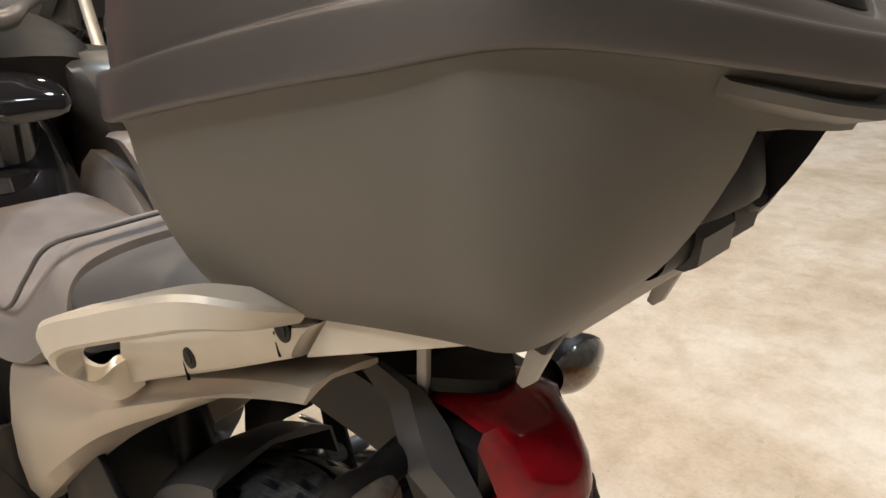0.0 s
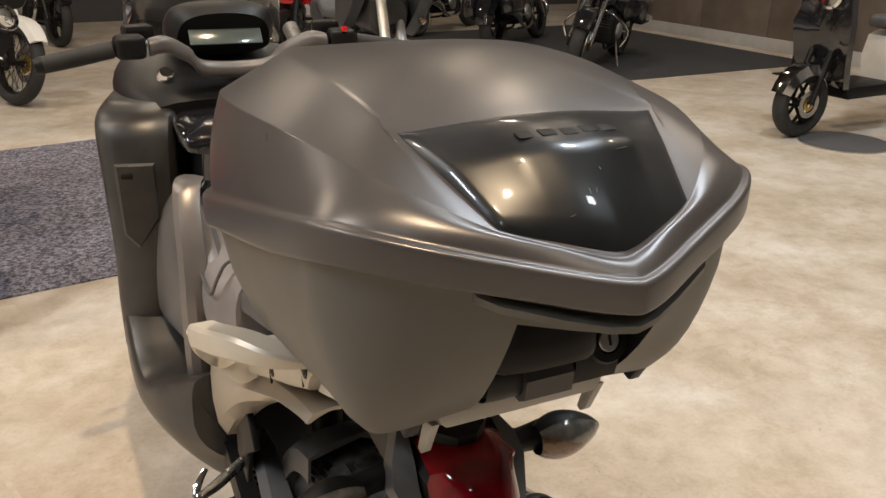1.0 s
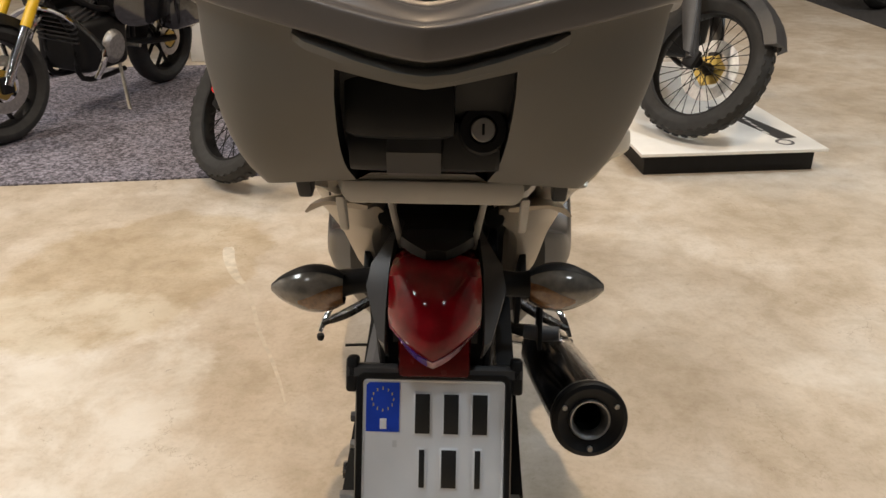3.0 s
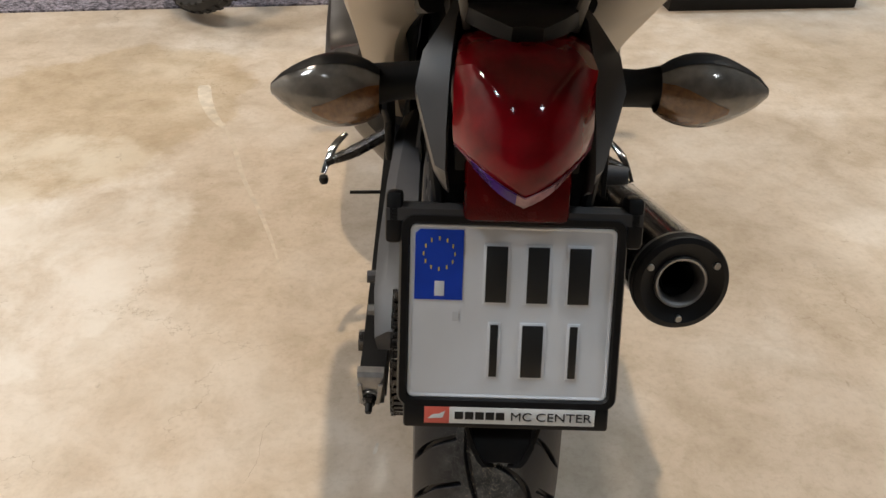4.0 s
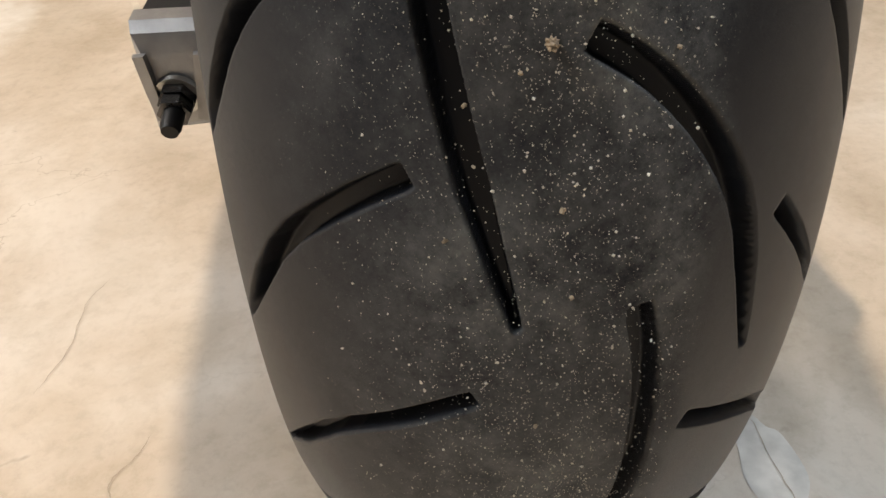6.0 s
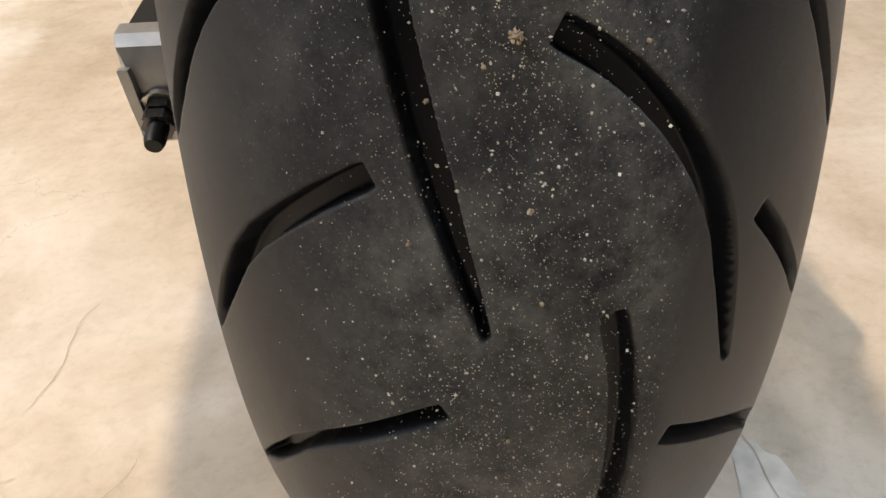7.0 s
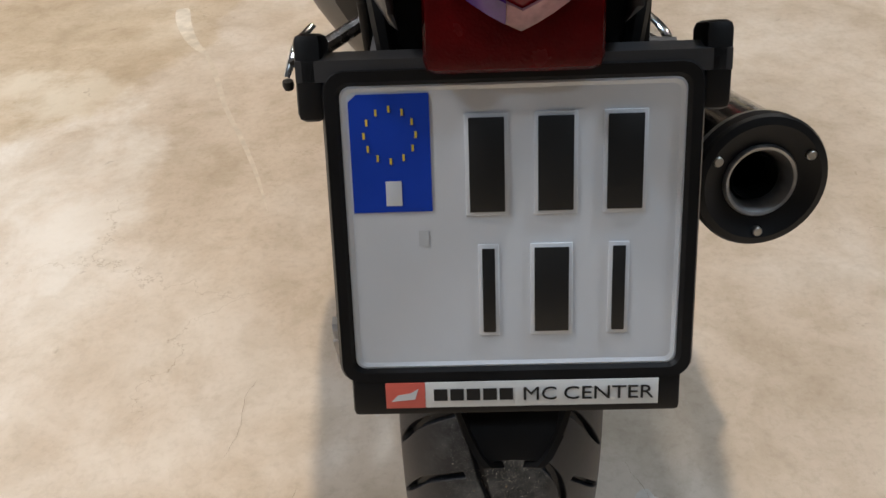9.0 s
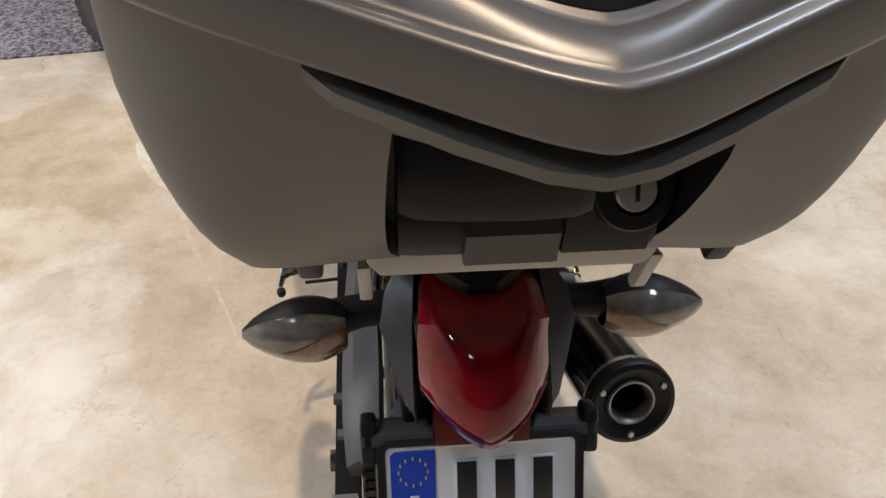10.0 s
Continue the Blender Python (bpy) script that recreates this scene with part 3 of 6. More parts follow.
side_high = even([float(np.interp(-p.y, (-0.03, 0.20, 0.28, 0.33, 0.37, 0.41, 0.46), (0.001, 0.001, 0.002, 0.0045, 0.006, 0.005, 0.002))) for p in start], 20)
for t in (0.03, 0.08, 0.15, 0.24, 0.35, 0.48, 0.6, 0.71, 0.81, 0.9, 0.96, 0.99, 1.0):
    k = 4 * t * (1 - t)
    rings.append([p.lerp(q, t) + o * (a * k) + Vector((0, 0, c * k)) for p, q, o, a, c in zip(start, CREASE, WIDE, side_full, side_high)])
hollow = even([min(1.0, max(0.0, (min(i, N - i) / PER - 8.3) / 1.5)) for i in range(N)], 6)


def upper_side(t):
    """The lid between the side crease and the crown: slightly hollow at the sides, full at the rear."""
    k = 4 * t * (1 - t)
    return [p.lerp(q, t) + Vector((0, -0.003 * w * k, (0.0005 + 0.010 * w) * k)) for p, q, w in zip(CREASE, CROWN, hollow)]


for t in (0.015, 0.06, 0.15, 0.3, 0.45, 0.6, 0.75, 0.88, 0.95, 1.0):
    rings.append(upper_side(t))


def dome(x, y):
    return 1.303 - 0.6 * x * x - 0.9 * (y + 0.14) ** 2


CENTRE = Vector((0, -0.15, 0))
for t in (0.03, 0.1, 0.2, 0.32, 0.45, 0.6, 0.75, 0.88, 0.97):
    ring = []
    for p in CROWN:
        q = p.lerp(CENTRE, t)
        ring.append(Vector((q.x, q.y, dome(q.x, q.y) + (p.z - dome(p.x, p.y)) * (1 - t) ** 3)))
    rings.append(ring)
lid = part("lid", loft(rings, caps=True), LID, top_case, sharp=62)

# smoked panel in the lid's rear
first, last = 8 * PER, N - 8 * PER
grid = []
for t in (0.0, 0.02, 0.06, 0.15, 0.3, 0.42, 0.50, 0.56, 0.62, 0.70, 0.80, 0.9, 0.96, 0.99, 1.0):
    line = upper_side(0.03 + 0.94 * t)
    row = []
    for i in range(first, last + 1):
        e = min(1.0, 8 * min(t, 1 - t), 0.7 * min(i - first, last - i))
        brow = min(t / 0.56, (1 - t) / 0.44)
        row.append(line[i % N] + Vector((0, -0.6, 0.8)) * (0.0005 + 0.0045 * math.sin(0.5 * math.pi * e) + 0.012 * brow * min(1.0, 0.12 * min(i - first, last - i))))
    grid.append(row)
panel_mesh = loft(grid, closed=False)
MARK_BLACK = mat("raised_mark_black", (0.019, 0.019, 0.020), 0.5, 0.0, 0.1, 40, spec=0.12)
panel = part("smoked_panel", panel_mesh, SMOKE, top_case, "smoked glossy black panel", sharp=60)
# maker's mark pressed into the panel, as plain bars
mark_row = grid[9]
slope = math.degrees(math.atan2(grid[10][len(mark_row) // 2].z - grid[8][len(mark_row) // 2].z, grid[10][len(mark_row) // 2].y - grid[8][len(mark_row) // 2].y))
for k in range(5):
    x = (k - 2) * 0.0185
    at = min(mark_row, key=lambda p: abs(p.x - x))
    part("mark_bar", block(0.0135, 0.0105, 0.0010, (x, at.y, at.z), 0.0005, (slope, 0, 0)), MARK_BLACK, panel)
# fine scratches in the panel
for x, row_i, ln, ang in ((-0.012, 4, 0.016, 70), (-0.006, 4, 0.012, 62), (0.004, 5, 0.010, 75), (0.03, 6, 0.020, 8), (-0.05, 6, 0.014, 20), (-0.03, 3, 0.009, 15)):
    at = min(grid[row_i], key=lambda p: abs(p.x - x))
    part("scratch", block(ln, 0.0004, 0.0003, (0, 0, 0)), MID_GREY, panel, m=Matrix.Translation((x, at.y, at.z)) @ pose(0, 0, 0, slope, 0, 0) @ pose(0, 0, 0, 0, 0, ang))

# lower shell, open where the latch sits
SHELL_TOP = column_ring([c[0] for c in COLS[:5]] + [Vector((0.225, -0.250, 1.196)), Vector((0.216, -0.325, 1.2105)), Vector((0.205, -0.364, 1.2175)), Vector((0.158, -0.409, 1.211))] + [c[0] for c in COLS[9:]], 1)
TOPR = [p - o * 0.009 - Vector((0, 0, h * 0.95)) for p, o, h in zip(SHELL_TOP, OUT, BAND)]
shell_rings = [TOPR]
for t, out in ((0.06, 0.0), (0.18, 0.005), (0.32, 0.010), (0.46, 0.012), (0.6, 0.0125), (0.72, 0.0115), (0.82, 0.009), (0.9, 0.005), (0.96, 0.0)):
    shell_rings.append(blend(TOPR, FOOT, t, out, -0.004 * math.sin(math.pi * t)))
shell_rings += [blend(FOOT, FOOT, 0, -0.006, -0.003), blend(FOOT, FOOT, 0, -0.03, -0.004)]
b = bmesh.new()
rows = [[b.verts.new(p) for p in ring] for ring in shell_rings]
gap = (9 * PER, N - 9 * PER)
for k, (r0, r1) in enumerate(zip(rows, rows[1:])):
    for i in range(N):
        if gap[0] <= i < gap[1] and k >= 2:
            continue
        j = (i + 1) % N
        b.faces.new((r0[i], r0[j], r1[j], r1[i]))
b.faces.new(rows[-1])
shell = part("lower_shell", b, SHELL, top_case, "matt grey plastic lower shell", sharp=40)

# the recess behind the latch: back, cheeks
edge_l = [ring[gap[1]] for ring in shell_rings[2:]]
edge_r = [ring[gap[0]] for ring in shell_rings[2:]]
inset = Vector((0, 0.03, 0))
b = bmesh.new()
cols = [[b.verts.new(p) for p in line] for line in (edge_l, [p + inset for p in edge_l], [p + inset for p in edge_r], edge_r)]
for a, c in zip(cols, cols[1:]):
    for i in range(len(a) - 1):
        b.faces.new((a[i], a[i + 1], c[i + 1], c[i]))
part("latch_recess", b, BLACK, top_case, "black latch recess", sharp=40)

# visor lip over the latch
lip = []
for x, y, z in ((-0.104, -0.418, 1.175), (-0.092, -0.432, 1.171), (-0.05, -0.452, 1.161), (-0.02, -0.465, 1.156), (0.0, -0.470, 1.155), (0.02, -0.465, 1.156), (0.05, -0.452, 1.161), (0.092, -0.432, 1.171), (0.108, -0.415, 1.176)):
    deep = 0.060 if abs(x) < 0.10 else 0.040
    y, z = y - 0.011, z - 0.006
    lip.append([Vector((x, y + 0.006, z + 0.004)), Vector((x, y, z + 0.001)), Vector((x, y + 0.001, z - 0.005)), Vector((x * 0.99, y + deep, z - 0.019)), Vector((x * 0.99, y + deep + 0.012, z - 0.014)), Vector((x, y + deep, z + 0.002))])
part("latch_lip", loft(lip), SHELL, top_case, sharp=40)

# latch: a wide black lever over a hinge block, with the lock
latch = part("latch", soft([[Vector((x, y, z)) for y, z in prof] for x, prof in (
    (-0.070, ((-0.376, 1.150), (-0.390, 1.146), (-0.400, 1.100), (-0.396, 1.088), (-0.372, 1.084))),
    (-0.062, ((-0.376, 1.152), (-0.394, 1.148), (-0.410, 1.096), (-0.406, 1.080), (-0.372, 1.076))),
    (0.012, ((-0.376, 1.152), (-0.396, 1.148), (-0.413, 1.096), (-0.409, 1.080), (-0.372, 1.076))),
    (0.021, ((-0.376, 1.150), (-0.392, 1.146), (-0.402, 1.100), (-0.398, 1.086), (-0.372, 1.082))),
)], 1, 3), BLACK, top_case, sharp=30)
part("latch_base", soft([[Vector((x, -0.372 + (y + 0.372) * k, 1.064 + (z - 1.064) * k)) for y, z in ((-0.355, 1.088), (-0.386, 1.086), (-0.394, 1.066), (-0.388, 1.044), (-0.355, 1.038))] for x, k in ((-0.068, 0.55), (-0.066, 0.85), (-0.060, 1.0), (0.050, 1.0), (0.056, 0.85), (0.058, 0.55))], 2, 3), BLACK, top_case, sharp=30)
part("hinge_block", loft([[Vector((x, y, z)) for y, z in ((-0.37, 1.080), (-0.390, 1.078), (-0.398, 1.066), (-0.396, 1.047), (-0.388, 1.042), (-0.37, 1.042))] for x in (-0.037, -0.034, 0.008, 0.0095)]), DARK_GREY, top_case)
part("latch_cheek", loft([[Vector((x, y, z)) for y, z in ((-0.37, 1.092), (-0.389, 1.090), (-0.396, 1.068), (-0.393, 1.050), (-0.37, 1.044))] for x in (0.012, 0.015, 0.053, 0.056)]), BLACK, top_case)
lock_pose = pose(0.045, -0.386, 1.083, 68, 0, 0)
part("lock_boss", lathe([(0.0215, -0.02), (0.0215, 0.004), (0.0195, 0.008), (0.0125, 0.008), (0.0115, 0.003), (0.0001, 0.003)], 32, lock_pose), BLACK, top_case)
lock = part("lock_cylinder", lathe([(0.0104, 0.0), (0.0104, 0.0085), (0.0094, 0.010), (0.0001, 0.010)], 28, lock_pose), ALU, top_case, "steel lock cylinder")
part("key_slot", block(0.0022, 0.0095, 0.0012, (0, 0, 0), 0.0003), BLACK, lock, m=lock_pose @ pose(0, 0, 0.0104))

# feet under the case
for s in Q:
    part("foot", slab([(-0.362, 1.028), (-0.330, 1.020), (-0.336, 1.006), (-0.348, 1.003)], "x", s * 0.119 - 0.007, s * 0.119 + 0.007, 0.003), BLACK, top_case)

# scratches on the lid
for x, y, z, ln, a in ((-0.1835, -0.305, 1.236, 0.018, 62), (-0.189, -0.300, 1.229, 0.010, 75), (-0.203, -0.245, 1.250, 0.006, 80), (-0.2155, -0.165, 1.228, 0.012, 85)):
    part("scratch", block(0.0007, 0.0007, ln, (x, y, z), turn=(a - 90, 8, 20)), MID_GREY, lid, "thin scratch in the plastic")

# ---- the scooter ----
scooter = thing("scooter", STANCE, "large silver and black touring scooter on its centre stand", "scooter")
CY, CZ = 0.047, 0.330


def wheel_rings(R, rc, half, rim_r, rim_x):
    """The cross-section of a tyre as (x, radius), from one bead over the crown to the other."""
    a_max = math.asin(half / rc) * 0.86
    xs = [(rc * math.sin(a), R - rc + rc * math.cos(a)) for a in np.linspace(-a_max, a_max, 11)]
    x0, r0 = xs[-1]
    side = [(half * 1.0, r0 - 0.022), (half * 0.985, (r0 + rim_r) / 2), (rim_x, rim_r)]
    return [(-x, r) for x, r in reversed(side)] + xs + side


# rear tyre: a fine sheet whose tread grooves are sunk into the rubber
def wall(t):
    return t * t * (3 - 2 * t)


def tread_depth(S, V):
    rows_ = [
        (((102, 7), (93, 21), (78, 35), (57, 46), (18, 54)), 3.6, 1.2),
        (((42, 20), (21, 24), (-13, 25), (-35, 22), (-62, 16), (-92, 8)), 3.8, 1.0),
        (((129, -38), (116, -62), (100, -80), (71, -100)), 3.4, 1.0),
        (((75, -31), (65, -50), (48, -71), (7, -98)), 3.4, 1.0),
        (((16, -18), (5, -36), (-16, -63), (-60, -93)), 3.0, 1.3),
        (((58, 58), (43, 72), (12, 97)), 2.7, 1.2),
    ]
    depth = np.zeros_like(S)
    for half_turn in range(-7, 8):
        flip = -1 if half_turn % 2 else 1
        for line, wide, taper in rows_:
            pts = [(s + 131 * half_turn, flip * v) for s, v in line]
            pts = [(p.x, p.y) for p in smooth_line([(a, c, 0) for a, c in pts], 3)]
            lo, hi = min(p[0] for p in pts) - 8, max(p[0] for p in pts) + 8
            near = (S > lo) & (S < hi)
            if not near.any():
                continue
            s, v = S[near], V[near]
            best = np.full(s.shape, 99.0)
            count = len(pts) - 1
            for k, ((a0, b0), (a1, b1)) in enumerate(zip(pts, pts[1:])):
                da, db = a1 - a0, b1 - b0
                t = np.clip(((s - a0) * da + (v - b0) * db) / (da * da + db * db), 0, 1)
                along = (k + t) / count
                thick = 0.86 * wide * np.minimum(1.0, 0.30 + 3.2 * np.minimum(along + 0.18, (1 - along) * taper))
                gap_ = np.hypot(s - a0 - t * da, v - b0 - t * db) - thick
                if k == 0:
                    ln = math.hypot(da, db)
                    back = -((s - a0) * da + (v - b0) * db) / ln
                    gap_ = np.where(back > 0, np.maximum(np.abs((s - a0) * db - (v - b0) * da) / ln - thick, back), gap_)
                best = np.minimum(best, gap_)
            depth[near] = np.maximum(depth[near], wall(np.clip(0.5 - best / 1.1, 0, 1)))
    return depth


def rear_tyre(parent):
    R, rc, turn_r = 0.3165, 0.094, 0.312
    fine_s = np.linspace(-190, 235, 760)
    rest = np.linspace(235, 235 + (1960.4 - 425), 120)[1:-1]
    s = np.concatenate([fine_s, rest])
    v = np.linspace(-97, 97, 420)
    S, V = np.meshgrid(s, v, indexing="ij")
    fold = np.where(S > 900, S - 1960.4, S)
    depth = tread_depth(fold, V) * np.clip((96 - np.abs(V)) / 7, 0, 1)
    a = V / 1000 / rc
    drop = 0.0075 * depth
    x = (rc - drop) * np.sin(a)
    r = R - rc + (rc - drop) * np.cos(a)
    x = np.sign(x) * np.minimum(np.abs(x), 0.0835)
    phi = S / 1000 / turn_r
    verts = np.stack([x, -r * np.cos(phi), r * np.sin(phi)], -1)
    # side walls on both edges
    side = [(0.0824, 0.262), (0.0830, 0.254), (0.0828, 0.244), (0.080, 0.234), (0.074, 0.226), (0.066, 0.219), (0.060, 0.214)]
    left = [np.stack([np.full(len(s), -w), -q * np.cos(s / 1000 / turn_r), q * np.sin(s / 1000 / turn_r)], -1)[:, None] for w, q in reversed(side)]
    right = [np.stack([np.full(len(s), w), -q * np.cos(s / 1000 / turn_r), q * np.sin(s / 1000 / turn_r)], -1)[:, None] for w, q in side]
    verts = np.concatenate(left + [verts] + right, 1)
    nu, nv = verts.shape[:2]
    i, j = np.meshgrid(np.arange(nu), np.arange(nv - 1), indexing="ij")
    i2 = (i + 1) % nu
    faces = np.stack([i * nv + j, i * nv + j + 1, i2 * nv + j + 1, i2 * nv + j], -1).reshape(-1, 4)
    me = bpy.data.meshes.new("tyre")
    me.from_pydata(verts.reshape(-1, 3).tolist(), [], faces.tolist())
    me.polygons.foreach_set("use_smooth", [True] * len(me.polygons))
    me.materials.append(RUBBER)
    ob = new("tyre", me)
    ob.parent, ob["label"] = parent, "dusty black sport tyre with cut grooves"
    return ob


def cast_wheel(name, parent, at, rim_r, half, spokes=5):
    prof = [(rim_r - 0.012, -half), (rim_r + 0.004, -half), (rim_r + 0.004, -half + 0.006), (rim_r - 0.014, -half + 0.014), (rim_r - 0.022, 0), (rim_r - 0.014, half - 0.014), (rim_r + 0.004, half - 0.006), (rim_r + 0.004, half), (rim_r - 0.012, half), (rim_r - 0.03, 0.02), (rim_r - 0.03, -0.02), (rim_r - 0.012, -half)]
    bm = lathe(prof, 48, AXIS_X)
    bm = lathe([(0.0001, -0.06), (0.045, -0.06), (0.05, -0.03), (0.05, 0.03), (0.045, 0.06), (0.0001, 0.06)], 24, AXIS_X, bm)
    for k in range(spokes):
        for d in (-0.16, 0.16):
            a = 2 * math.pi * k / spokes
            p, q = (0, 0.04 * math.cos(a), 0.04 * math.sin(a)), (0, (rim_r - 0.025) * math.cos(a + d), (rim_r - 0.025) * math.sin(a + d))
            bm = tube([p, q], [0.016, 0.012], 8, 1, bm=bm, up=(1, 0, 0))
    return part(name, bm, BLACK, parent, "black cast wheel", m=Matrix.Translation(at))


rear_wheel = cast_wheel("rear_wheel", scooter, (0.0, CY, CZ), 0.214, 0.062)
tyre = rear_tyre(rear_wheel)
part("brake_disc", lathe([(0.07, -0.0025), (0.12, -0.0025), (0.12, 0.0025), (0.07, 0.0025), (0.07, -0.0025)], 48, Matrix.Translation((0.085, 0, 0)) @ AXIS_X), STEEL, rear_wheel)
part("sprocket", disc_x(0.096, 0.007, (-0.107, 0, 0), seg=40, edge=0.002), CHAIN, rear_wheel)
part("axle", disc_x(0.011, 0.30, (-0.0125, 0, 0)), CHAIN, rear_wheel)

# drive chain: links as plates on rollers
bm = None
cx, r_back, r_front = -0.107, 0.099, 0.045
path_pts = []
fy, fz = CY + 0.55, CZ + 0.06
for k in range(26):
    a = math.pi / 2 + math.pi * k / 25
    path_pts.append((CY + r_back * math.cos(a), CZ + r_back * math.sin(a)))
path_pts = [(fy - (fy - CY) * k / 34, fz + r_front + (CZ + r_back - fz - r_front) * k / 34) for k in range(34)] + path_pts
path_pts += [(CY + (fy - CY) * k / 34, CZ - r_back + (fz - r_front - CZ + r_back) * k / 34) for k in range(1, 35)]
for k, ((y0, z0), (y1, z1)) in enumerate(zip(path_pts, path_pts[1:])):
    ang = math.degrees(math.atan2(z1 - z0, y1 - y0))
    wide = 0.0085 if k % 2 else 0.0115
    for s in Q:
        bm = block(0.002, math.hypot(y1 - y0, z1 - z0) + 0.009, 0.0125, (cx + s * wide, (y0 + y1) / 2, (z0 + z1) / 2), 0.0, (ang, 0, 0), bm=bm)
    bm = block(0.020, 0.009, 0.009, (cx, y0, z0), 0.0, (ang, 0, 0), bm=bm)
part("drive_chain", bm, CHAIN, scooter, "oily steel roller chain", smooth=False)

# swing arm with chain adjusters
for s in Q:
    arm = part("swing_arm", loft([[Vector((s * (0.142 if s < 0 else 0.124) + dx, y, z + dz)) for dx, dz in ((-0.0185, -h), (0.016, -h), (0.018, 0), (0.016, h), (-0.0185, h), (-0.0205, 0))] for y, z, h in ((-0.031, 0.326, 0.0265), (0.0, 0.328, 0.027), (0.06, 0.332, 0.030), (0.2, 0.352, 0.030), (0.55, 0.40, 0.04))]), BLACK, scooter, sharp=30)
    ax_, hw = (0.146, 0.018) if s < 0 else (0.122, 0.012)
    tip = part("chain_adjuster", loft([[Vector((s * ax_ + dx * q, y, z + dz)) for dx, dz in ((-hw, -h), (hw, -h * 0.9), (hw, h), (-hw, h))] for y, z, h, q in ((-0.049, 0.320, 0.018, 0.72), (-0.045, 0.323, 0.025, 0.95), (-0.040, 0.325, 0.0275, 1.0), (-0.030, 0.326, 0.0275, 1.0))]), ALU, scooter, "cast aluminium chain adjuster block", sharp=25)
    for d in Q:
        part("rib", loft([[Vector((s * ax_ + d * hw * q + dx, y + dy, z)) for dx, dy in ((-0.003, 0), (0.003, 0), (0.0025, -0.004), (-0.0025, -0.004))] for y, z, q in ((-0.049, 0.340, 0.78), (-0.0505, 0.322, 0.66), (-0.0515, 0.308, 0.54))]), ALU, tip, sharp=25)
    bolt_m = Matrix.Translation((s * (ax_ + 0.001), -0.0485, 0.319)) @ pose(0, 0, 0, 90 + 14, 0, 0)
    part("washer", lathe([(0.0001, 0.0), (0.0110, 0.0), (0.0110, 0.003), (0.0001, 0.003)], 20, bolt_m), STEEL, tip)
    part("lock_nut", lathe([(0.0001, 0.003), (0.0092, 0.003), (0.0092, 0.0085), (0.0001, 0.0085)], 6, bolt_m), CHAIN, tip)
    part("nut", lathe([(0.0001, 0.009), (0.0082, 0.009), (0.0082, 0.015), (0.0001, 0.015)], 6, bolt_m), CHAIN, tip)
    part("adjuster_bolt", lathe([(0.0050, 0.0), (0.0050, 0.024), (0.004, 0.027), (0.0001, 0.027)], 14, bolt_m), BLACK, tip)
    part("axle_nut", disc_x(0.016, 0.012, (s * (ax_ + hw), CY, CZ), seg=6), CHAIN, tip)

# long grey guard over the chain, on the left
part("chain_guard", loft([[Vector((x0, y, z - 0.02)), Vector((x0 - 0.004, y, z)), Vector((x0 + 0.012, y, z + 0.012)), Vector((x1 - 0.006, y, z + 0.014)), Vector((x1, y, z + 0.004)), Vector((x1, y, z - 0.02))] for y, z, x0, x1 in (
    (-0.012, 0.388, -0.138, -0.090), (0.04, 0.425, -0.142, -0.088), (0.12, 0.448, -0.142, -0.086), (0.25, 0.475, -0.138, -0.086), (0.36, 0.50, -0.130, -0.086), (0.42, 0.505, -0.118, -0.092))]), MID_GREY, scooter, "grey plastic chain guard", sharp=28)
part("guard_bolt", disc_x(0.008, 0.012, (-0.150, 0.05, 0.385), seg=6), ALU, scooter)
part("guard_bolt", disc_x(0.009, 0.016, (-0.153, 0.10, 0.405), seg=8), MID_GREY, scooter)

# hugger over the tyre
hug = []
for k in range(13):
    a = radians(104 + 50 * k / 12)
    y, z = CY - 0.335 * math.cos(a), CZ + 0.335 * math.sin(a)
    o = Vector((0, -math.cos(a), math.sin(a)))
    c = Vector((0, y, z))
    hug.append([c + Vector((x, 0, 0)) + o * h for x, h in ((-0.094, -0.05), (-0.090, -0.012), (-0.06, 0.004), (0, 0.010), (0.06, 0.004), (0.090, -0.012), (0.094, -0.05), (0.09, -0.05), (0.086, -0.015), (0, 0.004), (-0.086, -0.015), (-0.09, -0.05))])
part("hugger", loft(hug), DARK_GREY, scooter, "grey plastic rear wheel hugger", sharp=35)

# mudguard tongue behind the tyre
tong = []
for y, z, w in ((-0.218, 0.74, 0.060), (-0.254, 0.66, 0.059), (-0.280, 0.625, 0.055), (-0.300, 0.592, 0.043), (-0.318, 0.566, 0.032), (-0.328, 0.552, 0.0265), (-0.335, 0.541, 0.0200), (-0.338, 0.536, 0.0150), (-0.335, 0.532, 0.007)):
    deep = 0.004 + 0.080 * min(1.0, max(0.0, (w - 0.026) / 0.03))
    rib = 0.001 + 0.005 * min(1.0, deep / 0.03)
    tong.append([Vector((-w - 0.001, y + deep, z)), Vector((-w - 0.002, y - 0.002, z)), Vector((-w - 0.001, y - rib, z)), Vector((-w + 0.002, y - rib, z)), Vector((-w * 0.93, y + deep * 0.7, z)), Vector((0, y + deep * 0.95, z)), Vector((w * 0.93, y + deep * 0.7, z)), Vector((w - 0.002, y - rib, z)), Vector((w + 0.001, y - rib, z)), Vector((w + 0.002, y - 0.002, z)), Vector((w + 0.001, y + deep, z)), Vector((0, y + deep + 0.006, z))])
part("mudguard", loft(tong), BLACK, scooter, "black tapered rear mudguard tongue", sharp=28)

# number plate and its holder
PT, PB = Vector((0, -0.261, 0.739)), Vector((0, -0.3230, 0.6065))
tilt = math.degrees(math.atan2(-(PB.y - PT.y), PT.z - PB.z))
PLATE_M = Matrix.Translation((PT + PB) / 2) @ pose(0, 0, 0, 90 - tilt, 0, 0)


